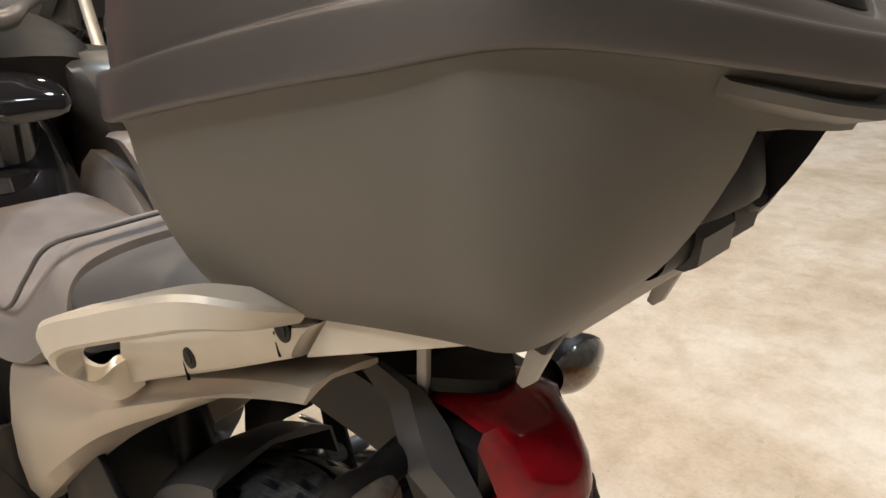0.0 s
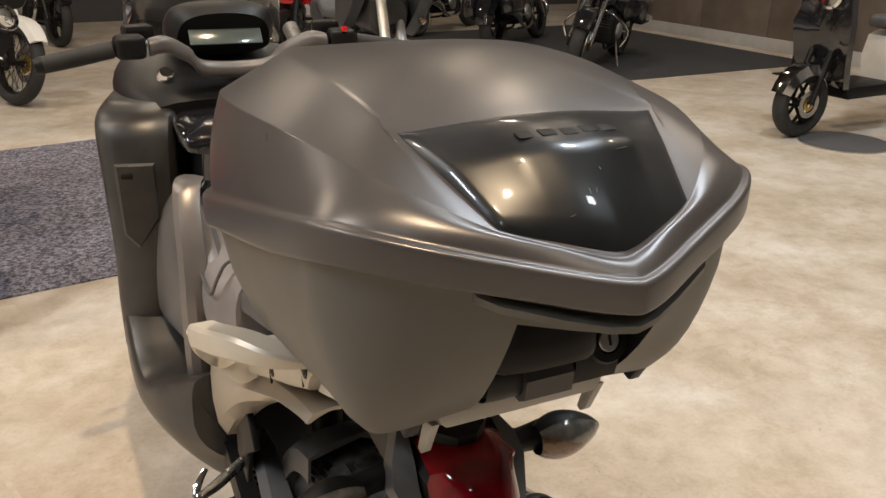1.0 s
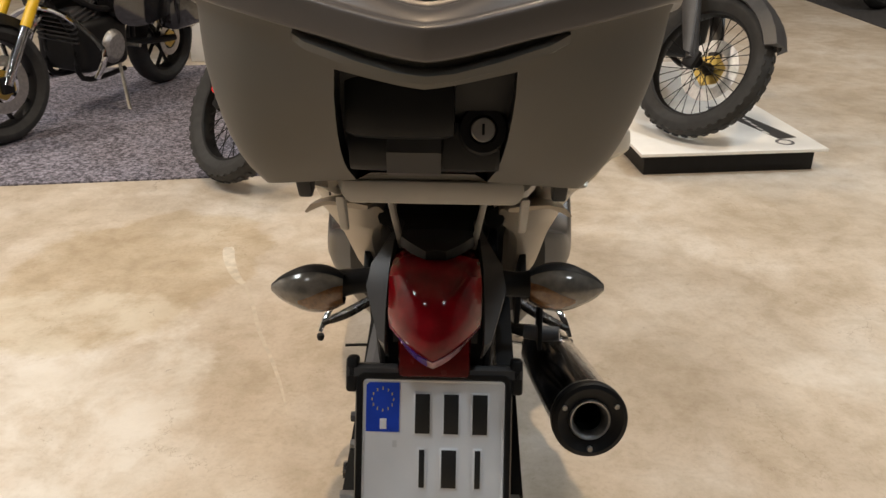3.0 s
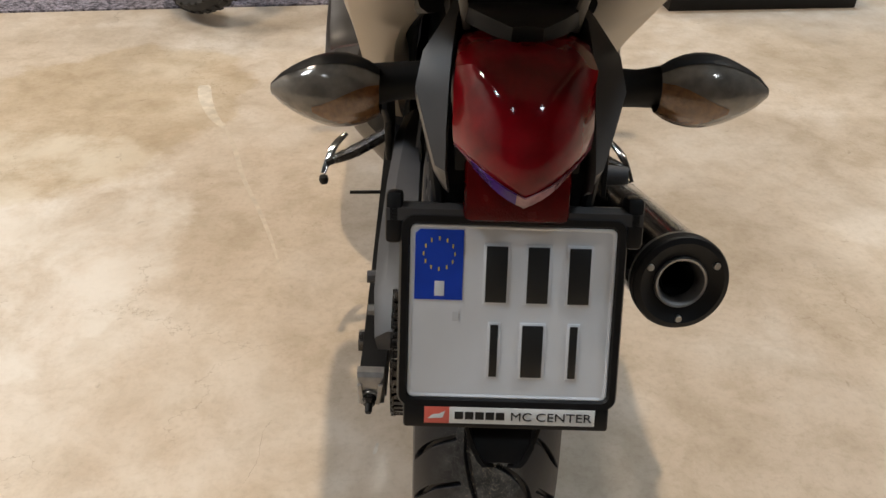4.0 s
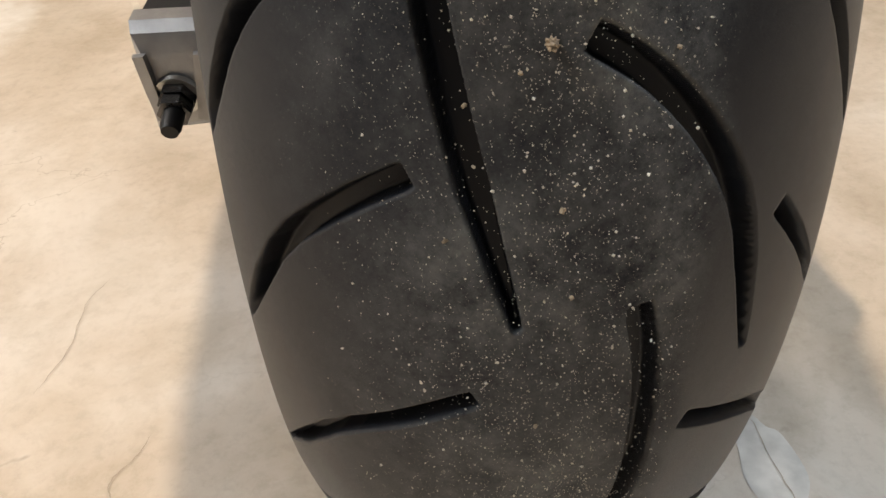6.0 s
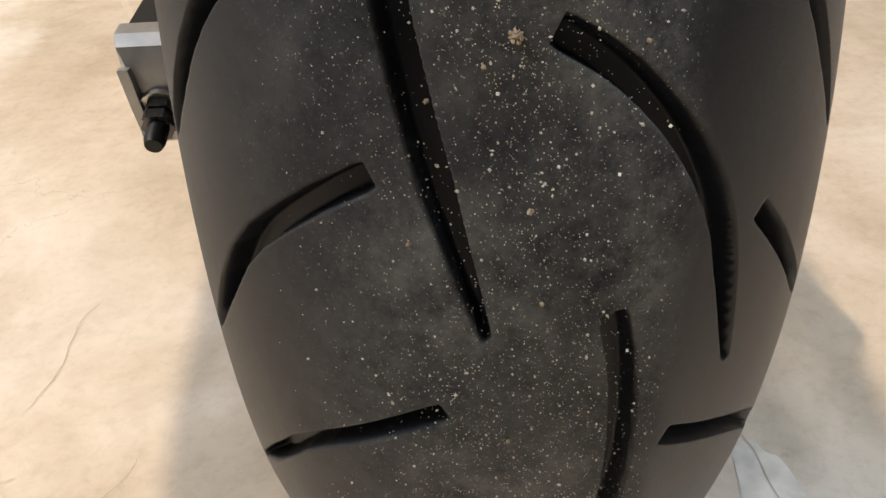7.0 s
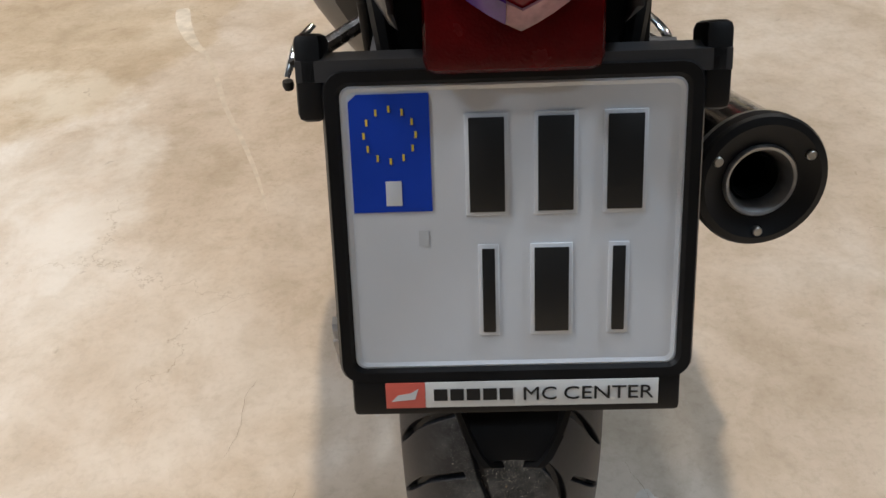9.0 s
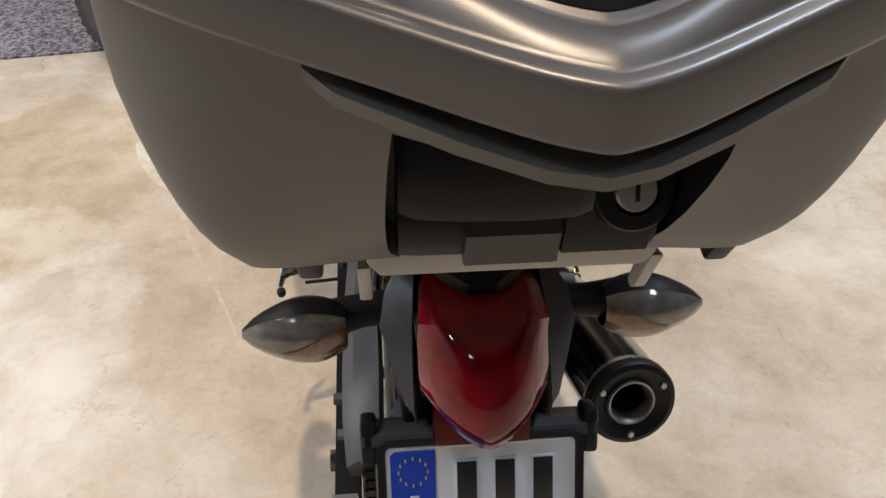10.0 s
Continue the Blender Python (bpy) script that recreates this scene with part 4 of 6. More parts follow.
def rounded(w, h, r, n=5):
    pts = []
    for cx_, cy_, a0 in ((w / 2 - r, h / 2 - r, 0), (-w / 2 + r, h / 2 - r, 90), (-w / 2 + r, -h / 2 + r, 180), (w / 2 - r, -h / 2 + r, 270)):
        pts += [(cx_ + r * math.cos(radians(a0 + 90 * k / n)), cy_ + r * math.sin(radians(a0 + 90 * k / n))) for k in range(n + 1)]
    return pts


W, Hh = 0.170, 0.149
frame_rings = [[Vector((x, y, z)) for x, y in rounded(W + g, Hh + g, r)] for g, r, z in ((0.014, 0.010, -0.010), (0.016, 0.011, 0.0), (0.012, 0.010, 0.0045), (0.002, 0.007, 0.004), (-0.003, 0.005, 0.001), (-0.003, 0.005, -0.003))]
holder = part("plate_holder", loft(frame_rings), BLACK, scooter, "black plastic number plate holder", m=PLATE_M)
part("holder_strip", block(W + 0.004, 0.024, 0.010, (0, -Hh / 2 - 0.014, -0.001), 0.003), BLACK, holder)
part("holder_bar", loft([[Vector((x, 0.084 + dy, z)) for dy, z in ((-0.008, 0.003), (0.002, 0.003), (0.006, -0.006), (0.004, -0.030), (-0.012, -0.030))] for x in (-0.104, -0.098, -0.03, 0.03, 0.098, 0.104)]), DARK_GREY, holder, sharp=25)
for s in Q:
    part("holder_ear", block(0.014, 0.042, 0.026, (s * 0.098, 0.078, -0.010), 0.004), BLACK, holder)
plate = part("number_plate", loft([[Vector((x, y, z)) for x, y in rounded(W - g, Hh - g, r)] for g, r, z in ((0.0, 0.006, -0.002), (0.0, 0.006, 0.0012), (0.004, 0.005, 0.0022), (0.008, 0.004, 0.0012))]), PLATE, holder, "white embossed plate with a blue band and plain bars", sharp=20)
part("blue_band", slab([(-0.080, 0.011), (-0.0405, 0.011), (-0.0405, 0.0695), (-0.076, 0.0695), (-0.080, 0.066)], "z", 0.0014, 0.0020), PLATE_BLUE, holder)
bm = None
for k in range(12):
    a = 2 * math.pi * k / 12
    bm = block(0.0011, 0.0032, 0.0005, (-0.0603 + 0.0128 * math.sin(a), 0.0495 + 0.0128 * math.cos(a), 0.0023), bm=bm)
part("star_ring", bm, YELLOW, holder)
part("country_bar", block(0.008, 0.0125, 0.0006, (-0.0595, 0.0205, 0.0023), 0.0002), PLATE, holder)
for x, y, w, h in ((-0.013, 0.0335, 0.0235, 0.047), (0.021, 0.0335, 0.0235, 0.047), (0.055, 0.0335, 0.0235, 0.047), (-0.013, -0.0315, 0.0125, 0.045), (0.019, -0.0315, 0.0235, 0.045), (0.053, -0.0315, 0.0125, 0.045)):
    part("emboss", block(w - 0.002, h + 0.004, 0.0012, (x, y, 0.0018), 0.0005), PLATE, holder)
    part("plate_bar", block(w - 0.006, h, 0.0008, (x, y, 0.0030), 0.0003), PLATE_BLACK, holder)
part("seal_mark", block(0.005, 0.008, 0.0003, (-0.0455, -0.003, 0.0016)), mat("faint_seal", (0.62, 0.64, 0.66), 0.4), holder)
part("dealer_label", block(0.123, 0.0145, 0.0008, (0.0135, -Hh / 2 - 0.0138, 0.0043), 0.0003), STICKER, holder, "white label with black lettering")
part("label_square", block(0.021, 0.0145, 0.0006, (-0.0585, -Hh / 2 - 0.0138, 0.0046), 0.0002), STICKER_RED, holder)
for k in range(5):
    part("label_bar", block(0.0072, 0.0066, 0.0003, (-0.0398 + k * 0.0087, -Hh / 2 - 0.0138, 0.0049)), PLATE_BLACK, holder)


def word(text, x0, x1, y, height, z):
    """Flat letters of the built-in font, stretched to run from x0 to x1."""
    data = bpy.data.curves.new("word", "FONT")
    data.body, data.extrude, data.resolution_u = text, 0.02, 3
    ob = bpy.data.objects.new("word", data)
    bm = bmesh.new()
    bm.from_mesh(ob.to_mesh())
    ob.to_mesh_clear()
    bpy.data.objects.remove(ob)
    lo = [min(v.co[i] for v in bm.verts) for i in range(3)]
    hi = [max(v.co[i] for v in bm.verts) for i in range(3)]
    for v in bm.verts:
        v.co = (x0 + (v.co.x - lo[0]) / (hi[0] - lo[0]) * (x1 - x0), y + ((v.co.y - lo[1]) / (hi[1] - lo[1]) - 0.5) * height, z + (v.co.z - lo[2]) / (hi[2] - lo[2]) * 0.0004)
    return bm


for text, x0, x1 in (("MC", 0.0042, 0.0215), ("CENTER", 0.0255, 0.0725)):
    part("label_word", word(text, x0, x1, -Hh / 2 - 0.0138, 0.0074, 0.0048), PLATE_BLACK, holder, smooth=False)

part("label_shape", slab([(-0.066, -0.0915), (-0.0535, -0.0905), (-0.0515, -0.0845), (-0.056, -0.0870), (-0.0625, -0.0880)], "z", 0.0049, 0.0052), STICKER, holder)

# tail light
prof = [(-0.160, 0.866, 0.034), (-0.19, 0.877, 0.044), (-0.225, 0.882, 0.050), (-0.262, 0.877, 0.0525), (-0.290, 0.861, 0.0535), (-0.306, 0.836, 0.0535), (-0.311, 0.813, 0.0525)]
rows_t = []
for n_, (y, z, w) in enumerate(prof + [(-0.311, 0.800, 0.0515), (-0.306, 0.787, 0.050)]):
    row = []
    chev = max(0.0, n_ - 5) / 3
    for k in range(17):
        u = -1 + 2 * k / 16
        row.append(Vector((w * u, y + 0.050 * abs(u) ** 2.2 * (1 if z < 0.87 else 0.35), z - 0.009 * abs(u) ** 3.2 * (1 - chev) + 0.024 * chev * abs(u))))
    rows_t.append(row)
tail = part("tail_light", loft(rows_t, closed=False), RED_LENS, scooter, "glossy red tail light lens", sharp=50)
part("reflector", block(0.084, 0.030, 0.052, (0, -0.252, 0.770), 0.006, (-22, 0, 0)), RED_DEEP, scooter, "dark red lower reflector")
PINK = mat("clear_pink_lip", (0.30, 0.13, 0.15), 0.2, 0, 0.5, 60, coat=0.3)
# Violet reflection on the lip's left part, put into the colour.
PURPLE_REFLECTION = mat("violet_reflection_lip", (0.07, 0.015, 0.16), 0.2, 0, 0.4, 60, coat=0.3)


def lens_lip(first, last, lift):
    lip_rows = [[] for _ in range(6)]
    for k in range(first, last + 1):
        u = abs(-1 + 2 * k / 16)
        reach = 0.75 + 0.75 * u
        for row, f in zip(lip_rows, (1.0, 0.92, 0.6, 0.3, 0.04, -0.12)):
            g = f * reach
            p = rows_t[-1][k].lerp(rows_t[-2][k], g) if g < 1 else rows_t[-2][k].lerp(rows_t[-3][k], g - 1)
            row.append(p + Vector((0.25 * p.x, -0.05, 0.01)).normalized() * (lift + (0.0004 if f > 0.95 else 0.0022)))
    return loft(lip_rows, closed=False)


part("lens_edge", lens_lip(0, 16, 0.0), PINK, tail, "clear pinkish lower lip of the lens", sharp=50)
part("reflection_edge", lens_lip(2, 7, 0.0008), PURPLE_REFLECTION, tail, "violet reflection painted on the lip", sharp=50)
# tail body: dark cheeks round the light and the centre spine
for s in Q:
    part("tail_cheek", loft([[Vector((s * x0, y, z)), Vector((s * (x0 + 0.002), y - 0.005, z + 0.002)), Vector((s * x1, y + 0.006, z + 0.001)), Vector((s * (x1 + 0.001), y + 0.030, z - 0.018)), Vector((s * x0, y + 0.022, z - 0.018))] for x0, x1, y, z in ((0.044, 0.050, -0.12, 0.884), (0.050, 0.060, -0.175, 0.880), (0.0535, 0.078, -0.205, 0.860), (0.055, 0.083, -0.222, 0.838), (0.056, 0.074, -0.244, 0.812), (0.056, 0.066, -0.262, 0.790), (0.054, 0.058, -0.268, 0.778))]), DARK_GREY, scooter, "dark grey tail cheek beside the light", sharp=25)
    part("tail_strut", tube([(s * 0.070, -0.205, 0.800), (s * 0.064, -0.228, 0.765), (s * 0.060, -0.240, 0.735)], [0.006, 0.006, 0.005], 8, 4), BLACK, scooter)
    part("rack_strut", block(0.007, 0.012, 0.10, (s * 0.052, -0.180, 0.920), 0.002, (10, s * 10, 0)), RACK_SHADED, scooter)
part("tail_spine", loft([[Vector((w * u, y, z + dz)) for u, dz in ((-1, -0.08), (-1.05, -0.01), (-0.7, 0), (0.7, 0), (1.05, -0.01), (1, -0.08))] for y, z, w in ((-0.24, 0.858, 0.050), (-0.18, 0.866, 0.052), (0.0, 0.895, 0.058), (0.25, 0.86, 0.07))]), BLACK, scooter, "black tail unit under the rack", sharp=30)
part("tail_wedge", loft([[Vector((-w, y, z - 0.012)), Vector((-w * 0.95, y, z)), Vector((0, y, z + 0.002)), Vector((w * 0.95, y, z)), Vector((w, y, z - 0.012))] for y, z, w in ((-0.15, 0.884, 0.050), (-0.19, 0.893, 0.044), (-0.212, 0.894, 0.030), (-0.228, 0.892, 0.012))]), BLACK, scooter, "black wedge over the tail light", sharp=35)
part("plate_bracket", loft([[Vector((-w, y, z)), Vector((w, y, z)), Vector((w, y + 0.05, z)), Vector((-w, y + 0.05, z))] for y, z, w in ((-0.21, 0.80, 0.06), (-0.235, 0.745, 0.058), (-0.24, 0.70, 0.05))]), BLACK, scooter)

# indicators
for s, dz in ((1, 0.004), (-1, -0.005)):
    stalk = part("indicator", tube([(s * 0.070, -0.172, 0.825), (s * 0.10, -0.178, 0.826), (s * 0.128, -0.184, 0.828 + dz)], [0.016, 0.0150, 0.018], 12, 4, 1.05), BLACK, scooter, "black indicator stalk with a smoked lens")
    shell_r, lens_r = [], []
    for k in range(11):
        t = k / 10
        x = 0.112 + 0.088 * t
        h = 0.0295 * (math.sin(math.pi * (0.12 + 0.86 * t) ** 0.85) ** 0.75) + 0.0015
        if t > 0.55:
            h = 0.0295 * max(0.03, (1 - (t - 0.55) / 0.45)) ** 0.52 * 0.985
        d = h * 0.95
        c = Vector((s * x, -0.196 - 0.004 * t, 0.829 + dz + 0.002 * t))
        ring_back = [c + Vector((0, d * 0.95 * math.cos(a), h * math.sin(a))) for a in np.linspace(-math.pi / 2 - 0.10, math.pi / 2 + 0.42, 11)]
        ring_front = [c + Vector((0, d * 0.90 * math.cos(a), h * 0.98 * math.sin(a))) for a in np.linspace(math.pi / 2 + 0.40, 3 * math.pi / 2 - 0.10, 11)]
        shell_r.append(ring_back)
        lens_r.append(ring_front)
    part("housing", loft(shell_r, closed=False), BLACK, stalk, sharp=60)
    part("lens", loft(lens_r, closed=False), SMOKE_LENS, stalk, "smoke grey lens", sharp=60)
    patch = []
    for n_, ring in enumerate(lens_r[0:7]):
        row = []
        for k in range(9):
            u = 5.4 + (k / 8 - 0.5) * 7.2 * (1.0 - 0.15 * n_)
            row.append(ring[int(u)].lerp(ring[int(u) + 1], u - int(u)) + Vector((0, -0.0009, 0)))
        patch.append(row)
    part("amber_patch", loft(patch, closed=False), AMBER, stalk, "amber reflector behind the lens", sharp=60)

# exhaust
EX = Vector((0.236, -0.029, 0.511))
AX = Vector((-0.07, 0.9, -0.27)).normalized()
EXM = Matrix.Translation(EX) @ (-AX).to_track_quat("Z", "Y").to_matrix().to_4x4()
muffler = part("muffler", lathe([(0.0001, -0.44), (0.03, -0.44), (0.046, -0.41), (0.054, -0.36), (0.0555, -0.2), (0.0555, -0.014)], 40, EXM), MUFFLER, scooter, "polished dark steel silencer")
part("band", lathe([(0.0565, -0.02), (0.0585, -0.018), (0.0585, -0.012), (0.0565, -0.010)], 40, EXM), STEEL, muffler)
cap = part("end_cap", lathe([(0.057, -0.012), (0.0605, -0.008), (0.0605, 0.004), (0.0585, 0.008), (0.052, 0.010), (0.040, 0.004), (0.033, 0.002), (0.033, -0.002)], 48, EXM), BLACK, muffler, "black exhaust end cap", sharp=24)
part("outlet", lathe([(0.0335, -0.004), (0.0330, 0.005), (0.0315, 0.007), (0.0290, 0.006), (0.0255, -0.002), (0.0235, -0.012), (0.022, -0.03), (0.022, -0.10), (0.0001, -0.10)], 40, EXM), ALU, cap, "dull steel outlet ring")
part("outlet_bore", lathe([(0.0216, -0.012), (0.0205, -0.006), (0.0195, -0.012), (0.0195, -0.09), (0.0001, -0.09)], 32, EXM), BLACK, cap)
local_up = EXM.inverted().to_3x3() @ Vector((0, 0, 1))
up_a = math.atan2(local_up.y, local_up.x)
for da in (radians(62), radians(-62), math.pi):
    a = up_a + da
    part("cap_screw", lathe([(0.0045, 0.004), (0.0045, 0.0095), (0.0035, 0.0105), (0.0001, 0.0105)], 12, EXM @ Matrix.Translation((0.0465 * math.cos(a), 0.0465 * math.sin(a), 0))), STEEL, cap)
part("hanger", slab([(0.18, 0.50), (0.24, 0.50), (0.26, 0.60), (0.22, 0.62)], "x", 0.172, 0.180, 0.002), BLACK, muffler)
part("exhaust_pipe", tube([EX + AX * 0.42, EX + AX * 0.50, (0.14, 0.55, 0.32), (0.10, 0.8, 0.24)], 0.024, 12), MUFFLER, scooter)

# passenger foot pegs and their hangers
for s in Q:
    part("peg_hanger", slab([(0.24, 0.60), (0.30, 0.66), (0.40, 0.64), (0.42, 0.48), (0.34, 0.46), (0.32, 0.54)], "x", s * 0.145 - 0.006, s * 0.145 + 0.006, 0.003), BLACK, scooter)
    peg = part("foot_peg", tube([(s * 0.15, 0.36, 0.50), (s * 0.20, 0.345, 0.475), (s * 0.235, 0.335, 0.463)], [0.010, 0.011, 0.008], 10, 3), CHAIN, scooter)
    part("peg_plate", tube([(s * 0.218, 0.372, 0.492), (s * 0.238, 0.348, 0.476), (s * 0.252, 0.318, 0.446)], [0.006, 0.008, 0.005], 8, 3, 0.5), CHROME, peg, "bright folded peg plate")
    part("peg_bolt", lathe([(0.0001, 0.008), (0.007, 0.006), (0.008, 0.0), (0.006, -0.006), (0.0001, -0.008)], 12, Matrix.Translation((s * 0.250, 0.312, 0.438))), BLACK, peg)
    part("peg_tip", tube([(s * 0.23, 0.336, 0.465), (s * 0.247, 0.331, 0.458)], 0.0065, 8, 1), BLACK, peg)
part("lever", tube([(-0.15, 0.53, 0.285), (-0.235, 0.514, 0.291)], 0.0035, 8, 1), BLACK, scooter)
part("hook_knob", tube([(0.15, 0.215, 0.52), (0.185, 0.205, 0.523), (0.212, 0.20, 0.526)], [0.013, 0.015, 0.013], 12, 2), MID_GREY, scooter)

# engine, frame and centre stand
part("engine", block(0.26, 0.46, 0.34, (0, 0.78, 0.37), 0.05, segs=3), BLACK, scooter)
part("engine_cover", lathe([(0.0001, 0.02), (0.09, 0.02), (0.11, 0.0), (0.11, -0.03)], 28, Matrix.Translation((-0.14, 0.80, 0.36)) @ pose(0, 0, 0, 0, -90, 0)), DARK_GREY, scooter)
part("inner_tail", block(0.17, 0.30, 0.18, (0, 0.48, 0.70), 0.04, segs=3), BLACK, scooter)
part("shock", tube([(0.0, 0.30, 0.46), (0.0, 0.36, 0.72)], 0.03, 14, 1), BLACK, scooter)
for s in Q:
    part("frame_rail", tube([(s * 0.075, -0.02, 0.845), (s * 0.10, 0.2, 0.76), (s * 0.12, 0.5, 0.60), (s * 0.13, 0.62, 0.42)], 0.014, 10), BLACK, scooter)
    part("stand_leg", tube([(s * 0.12, 0.52, 0.26), (s * 0.15, 0.46, 0.06), (s * 0.17, 0.44, 0.012)], [0.014, 0.013, 0.012], 10), BLACK, scooter)
part("stand_bar", tube([(-0.15, 0.46, 0.08), (0.15, 0.46, 0.08)], 0.012, 10, 1), BLACK, scooter)
part("front_wheel_guard", block(0.16, 0.30, 0.03, (0, 1.53, 0.63), 0.012), SILVER, scooter)

# rack plate under the case
part("rack", loft([[Vector((x, y, z + dz)) for x, dz in ((-w, -0.012), (-w - 0.004, 0.0), (-w, 0.006), (w, 0.006), (w + 0.004, 0.0), (w, -0.012))] for y, z, w in ((-0.336, 1.008, 0.078), (-0.325, 1.005, 0.086), (-0.22, 0.978, 0.108), (-0.10, 0.946, 0.120), (0.03, 0.914, 0.120))]), RACK_SHADED, scooter, "silver luggage rack plate", sharp=30)
part("rack_flange", slab([(-0.086, 1.018), (0.086, 1.018), (0.088, 1.004), (0.080, 0.994), (-0.080, 0.994), (-0.088, 1.004)], "y", -0.338, -0.330, 0.003), RACK_SHADED, scooter)
for s in Q:
    part("rack_hook", slab([(-0.336, 1.0), (-0.316, 0.995), (-0.304, 0.956), (-0.310, 0.953), (-0.318, 0.960)], "x", s * 0.0895 - 0.004, s * 0.0895 + 0.004, 0.0015), RACK_SHADED, scooter)
    # side arms of the rack
    part("rack_arm", slab([(-0.171, 0.982), (-0.30, 1.018), (-0.325, 1.010), (-0.258, 0.982), (-0.137, 0.932)], "x", s * 0.134 - 0.008, s * 0.142 + 0.008, 0.003), RAIL, scooter, sharp=30)

# grab rails: a cast plate along the tail with a looped handle standing off it
def bar(stops, s):
    """A flat bar along (x, y, z, half width across, half height) stops."""
    mids = [Vector((s * x, y, z)) for x, y, z, a, h in stops]
    rings = []
    for k, (x, y, z, a, h) in enumerate(stops):
        along = (mids[min(k + 1, len(mids) - 1)] - mids[max(k - 1, 0)]).normalized()
        side = Vector((s, 0, 0)) - along * along.x * s
        side = side.normalized()
        rise = side.cross(along).normalized() * -s
        rings.append([mids[k] + side * (a * i) + rise * (h * j) for i, j in ((-1, -0.75), (-0.75, -1), (0.75, -1), (1, -0.7), (1.04, 0.1), (0.95, 0.75), (0.7, 1), (-0.75, 1), (-1, 0.75))])
    return soft(rings, 0, 5)


for s in Q:
    plate_rings = [[Vector((s * 0.120, y, z0)), Vector((s * (x - 0.004), y, z0)), Vector((s * x, y, z0 + 0.006)), Vector((s * x, y - d * 0.6, z1 - 0.008)), Vector((s * (x - 0.006), y - d, z1)), Vector((s * 0.120, y - d, z1))] for y, z0, z1, x, d in (
        (0.125, 0.822, 0.868, 0.168, 0.0), (0.11, 0.825, 0.880, 0.174, 0.0), (0.06, 0.846, 0.903, 0.166, 0.004), (0.0, 0.872, 0.926, 0.161, 0.010), (-0.06, 0.899, 0.948, 0.158, 0.020), (-0.11, 0.922, 0.966, 0.154, 0.030), (-0.134, 0.933, 0.975, 0.152, 0.034))]
    rail = part("grab_rail", soft(plate_rings, 1), RAIL, scooter, "cast silver passenger grab rail", sharp=28)
    part("handle", bar(((0.150, -0.148, 0.982, 0.010, 0.009), (0.186, -0.138, 0.990, 0.014, 0.012), (0.211, -0.110, 0.991, 0.017, 0.014), (0.223, -0.06, 0.974, 0.018, 0.015), (0.229, 0.0, 0.950, 0.018, 0.015), (0.231, 0.06, 0.925, 0.018, 0.016), (0.229, 0.105, 0.900, 0.017, 0.018), (0.221, 0.130, 0.872, 0.013, 0.024), (0.203, 0.126, 0.844, 0.010, 0.027), (0.182, 0.116, 0.834, 0.009, 0.024), (0.160, 0.108, 0.838, 0.009, 0.016)), s), RAIL, rail, sharp=28)
    for y, z, x in ((0.005, 0.889, 0.1612), (-0.128, 0.958, 0.1532)):
        # the black disc paints in the dark recess round the bolt; no hole is cut
        part("rail_bolt", lathe([(0.0105, -0.002), (0.0105, 0.0004), (0.0092, 0.0009), (0.0060, 0.0009), (0.0056, 0.0018), (0.0001, 0.0016)], 18, Matrix.Translation((s * x, y, z)) @ pose(0, 0, 0, 0, s * 90, 0)), BLACK, rail)
        part("rail_groove", slab([(y + 0.0095, z - 0.004), (y + 0.0115, z - 0.005), (y + 0.0068, z - 0.025), (y + 0.0052, z - 0.025)], "x", s * (x - 0.002), s * (x + 0.0009)), BLACK, rail)
    part("rail_screw", lathe([(0.0001, 0.002), (0.006, 0.002), (0.007, 0.0)], 14, Matrix.Translation((s * 0.231, 0.132, 0.866)) @ pose(0, 0, 0, 0, s * 100, 0)), CHROME, rail)
    # silver tail side panel
    side = [[Vector((s * x, y, z)) for x, z in ((xi, zt - 0.004), (0.150, zt), (0.166, zt - 0.02), (xb, (zt + zb) / 2), (xb - 0.012, zb + 0.008), (xi, zb))] for y, zt, zb, xb, xi in (
        (-0.16, 0.925, 0.912, 0.140, 0.085), (-0.09, 0.905, 0.885, 0.158, 0.080), (0.06, 0.850, 0.797, 0.176, 0.085), (0.20, 0.796, 0.708, 0.184, 0.11), (0.32, 0.756, 0.612, 0.188, 0.12), (0.42, 0.730, 0.524, 0.188, 0.12), (0.50, 0.71, 0.46, 0.180, 0.12))]
    part("tail_side_panel", soft(side, 1), SILVER, scooter, "champagne silver tail side panel", sharp=34)
    # floor board side and lower fairing
    lower = [[Vector((s * x, y, z)) for x, z in ((0.12, zt), (xo - 0.02, zt), (xo, zt - 0.03), (xo, max(0.44, zb)), (xo - 0.11, zb), (0.12, zb))] for y, zt, zb, xo in (
        (0.52, 0.60, 0.36, 0.215), (0.60, 0.56, 0.29, 0.270), (0.72, 0.52, 0.28, 0.300), (0.86, 0.60, 0.27, 0.308), (1.0, 0.66, 0.26, 0.300))]
    part("floor_board", soft(lower), LEG_PLASTIC, scooter, "dark grey footboard fairing", sharp=26)
    # leg shield
    leg = [[Vector((s * x0, y0, z)), Vector((s * (x0 + x1) / 2, y0 - 0.012, z)), Vector((s * x1, y0 + 0.02, z)), Vector((s * (x1 + 0.004), y0 + 0.07, z)), Vector((s * (x1 - 0.03), y0 + 0.22, z)), Vector((s * x0, y0 + 0.22, z))] for z, x0, x1, y0 in (
        (0.50, 0.15, 0.306, 0.86), (0.62, 0.15, 0.306, 0.84), (0.74, 0.15, 0.302, 0.83), (0.88, 0.15, 0.304, 0.83), (0.98, 0.14, 0.306, 0.85), (1.03, 0.13, 0.300, 0.88), (1.055, 0.12, 0.270, 0.93))]
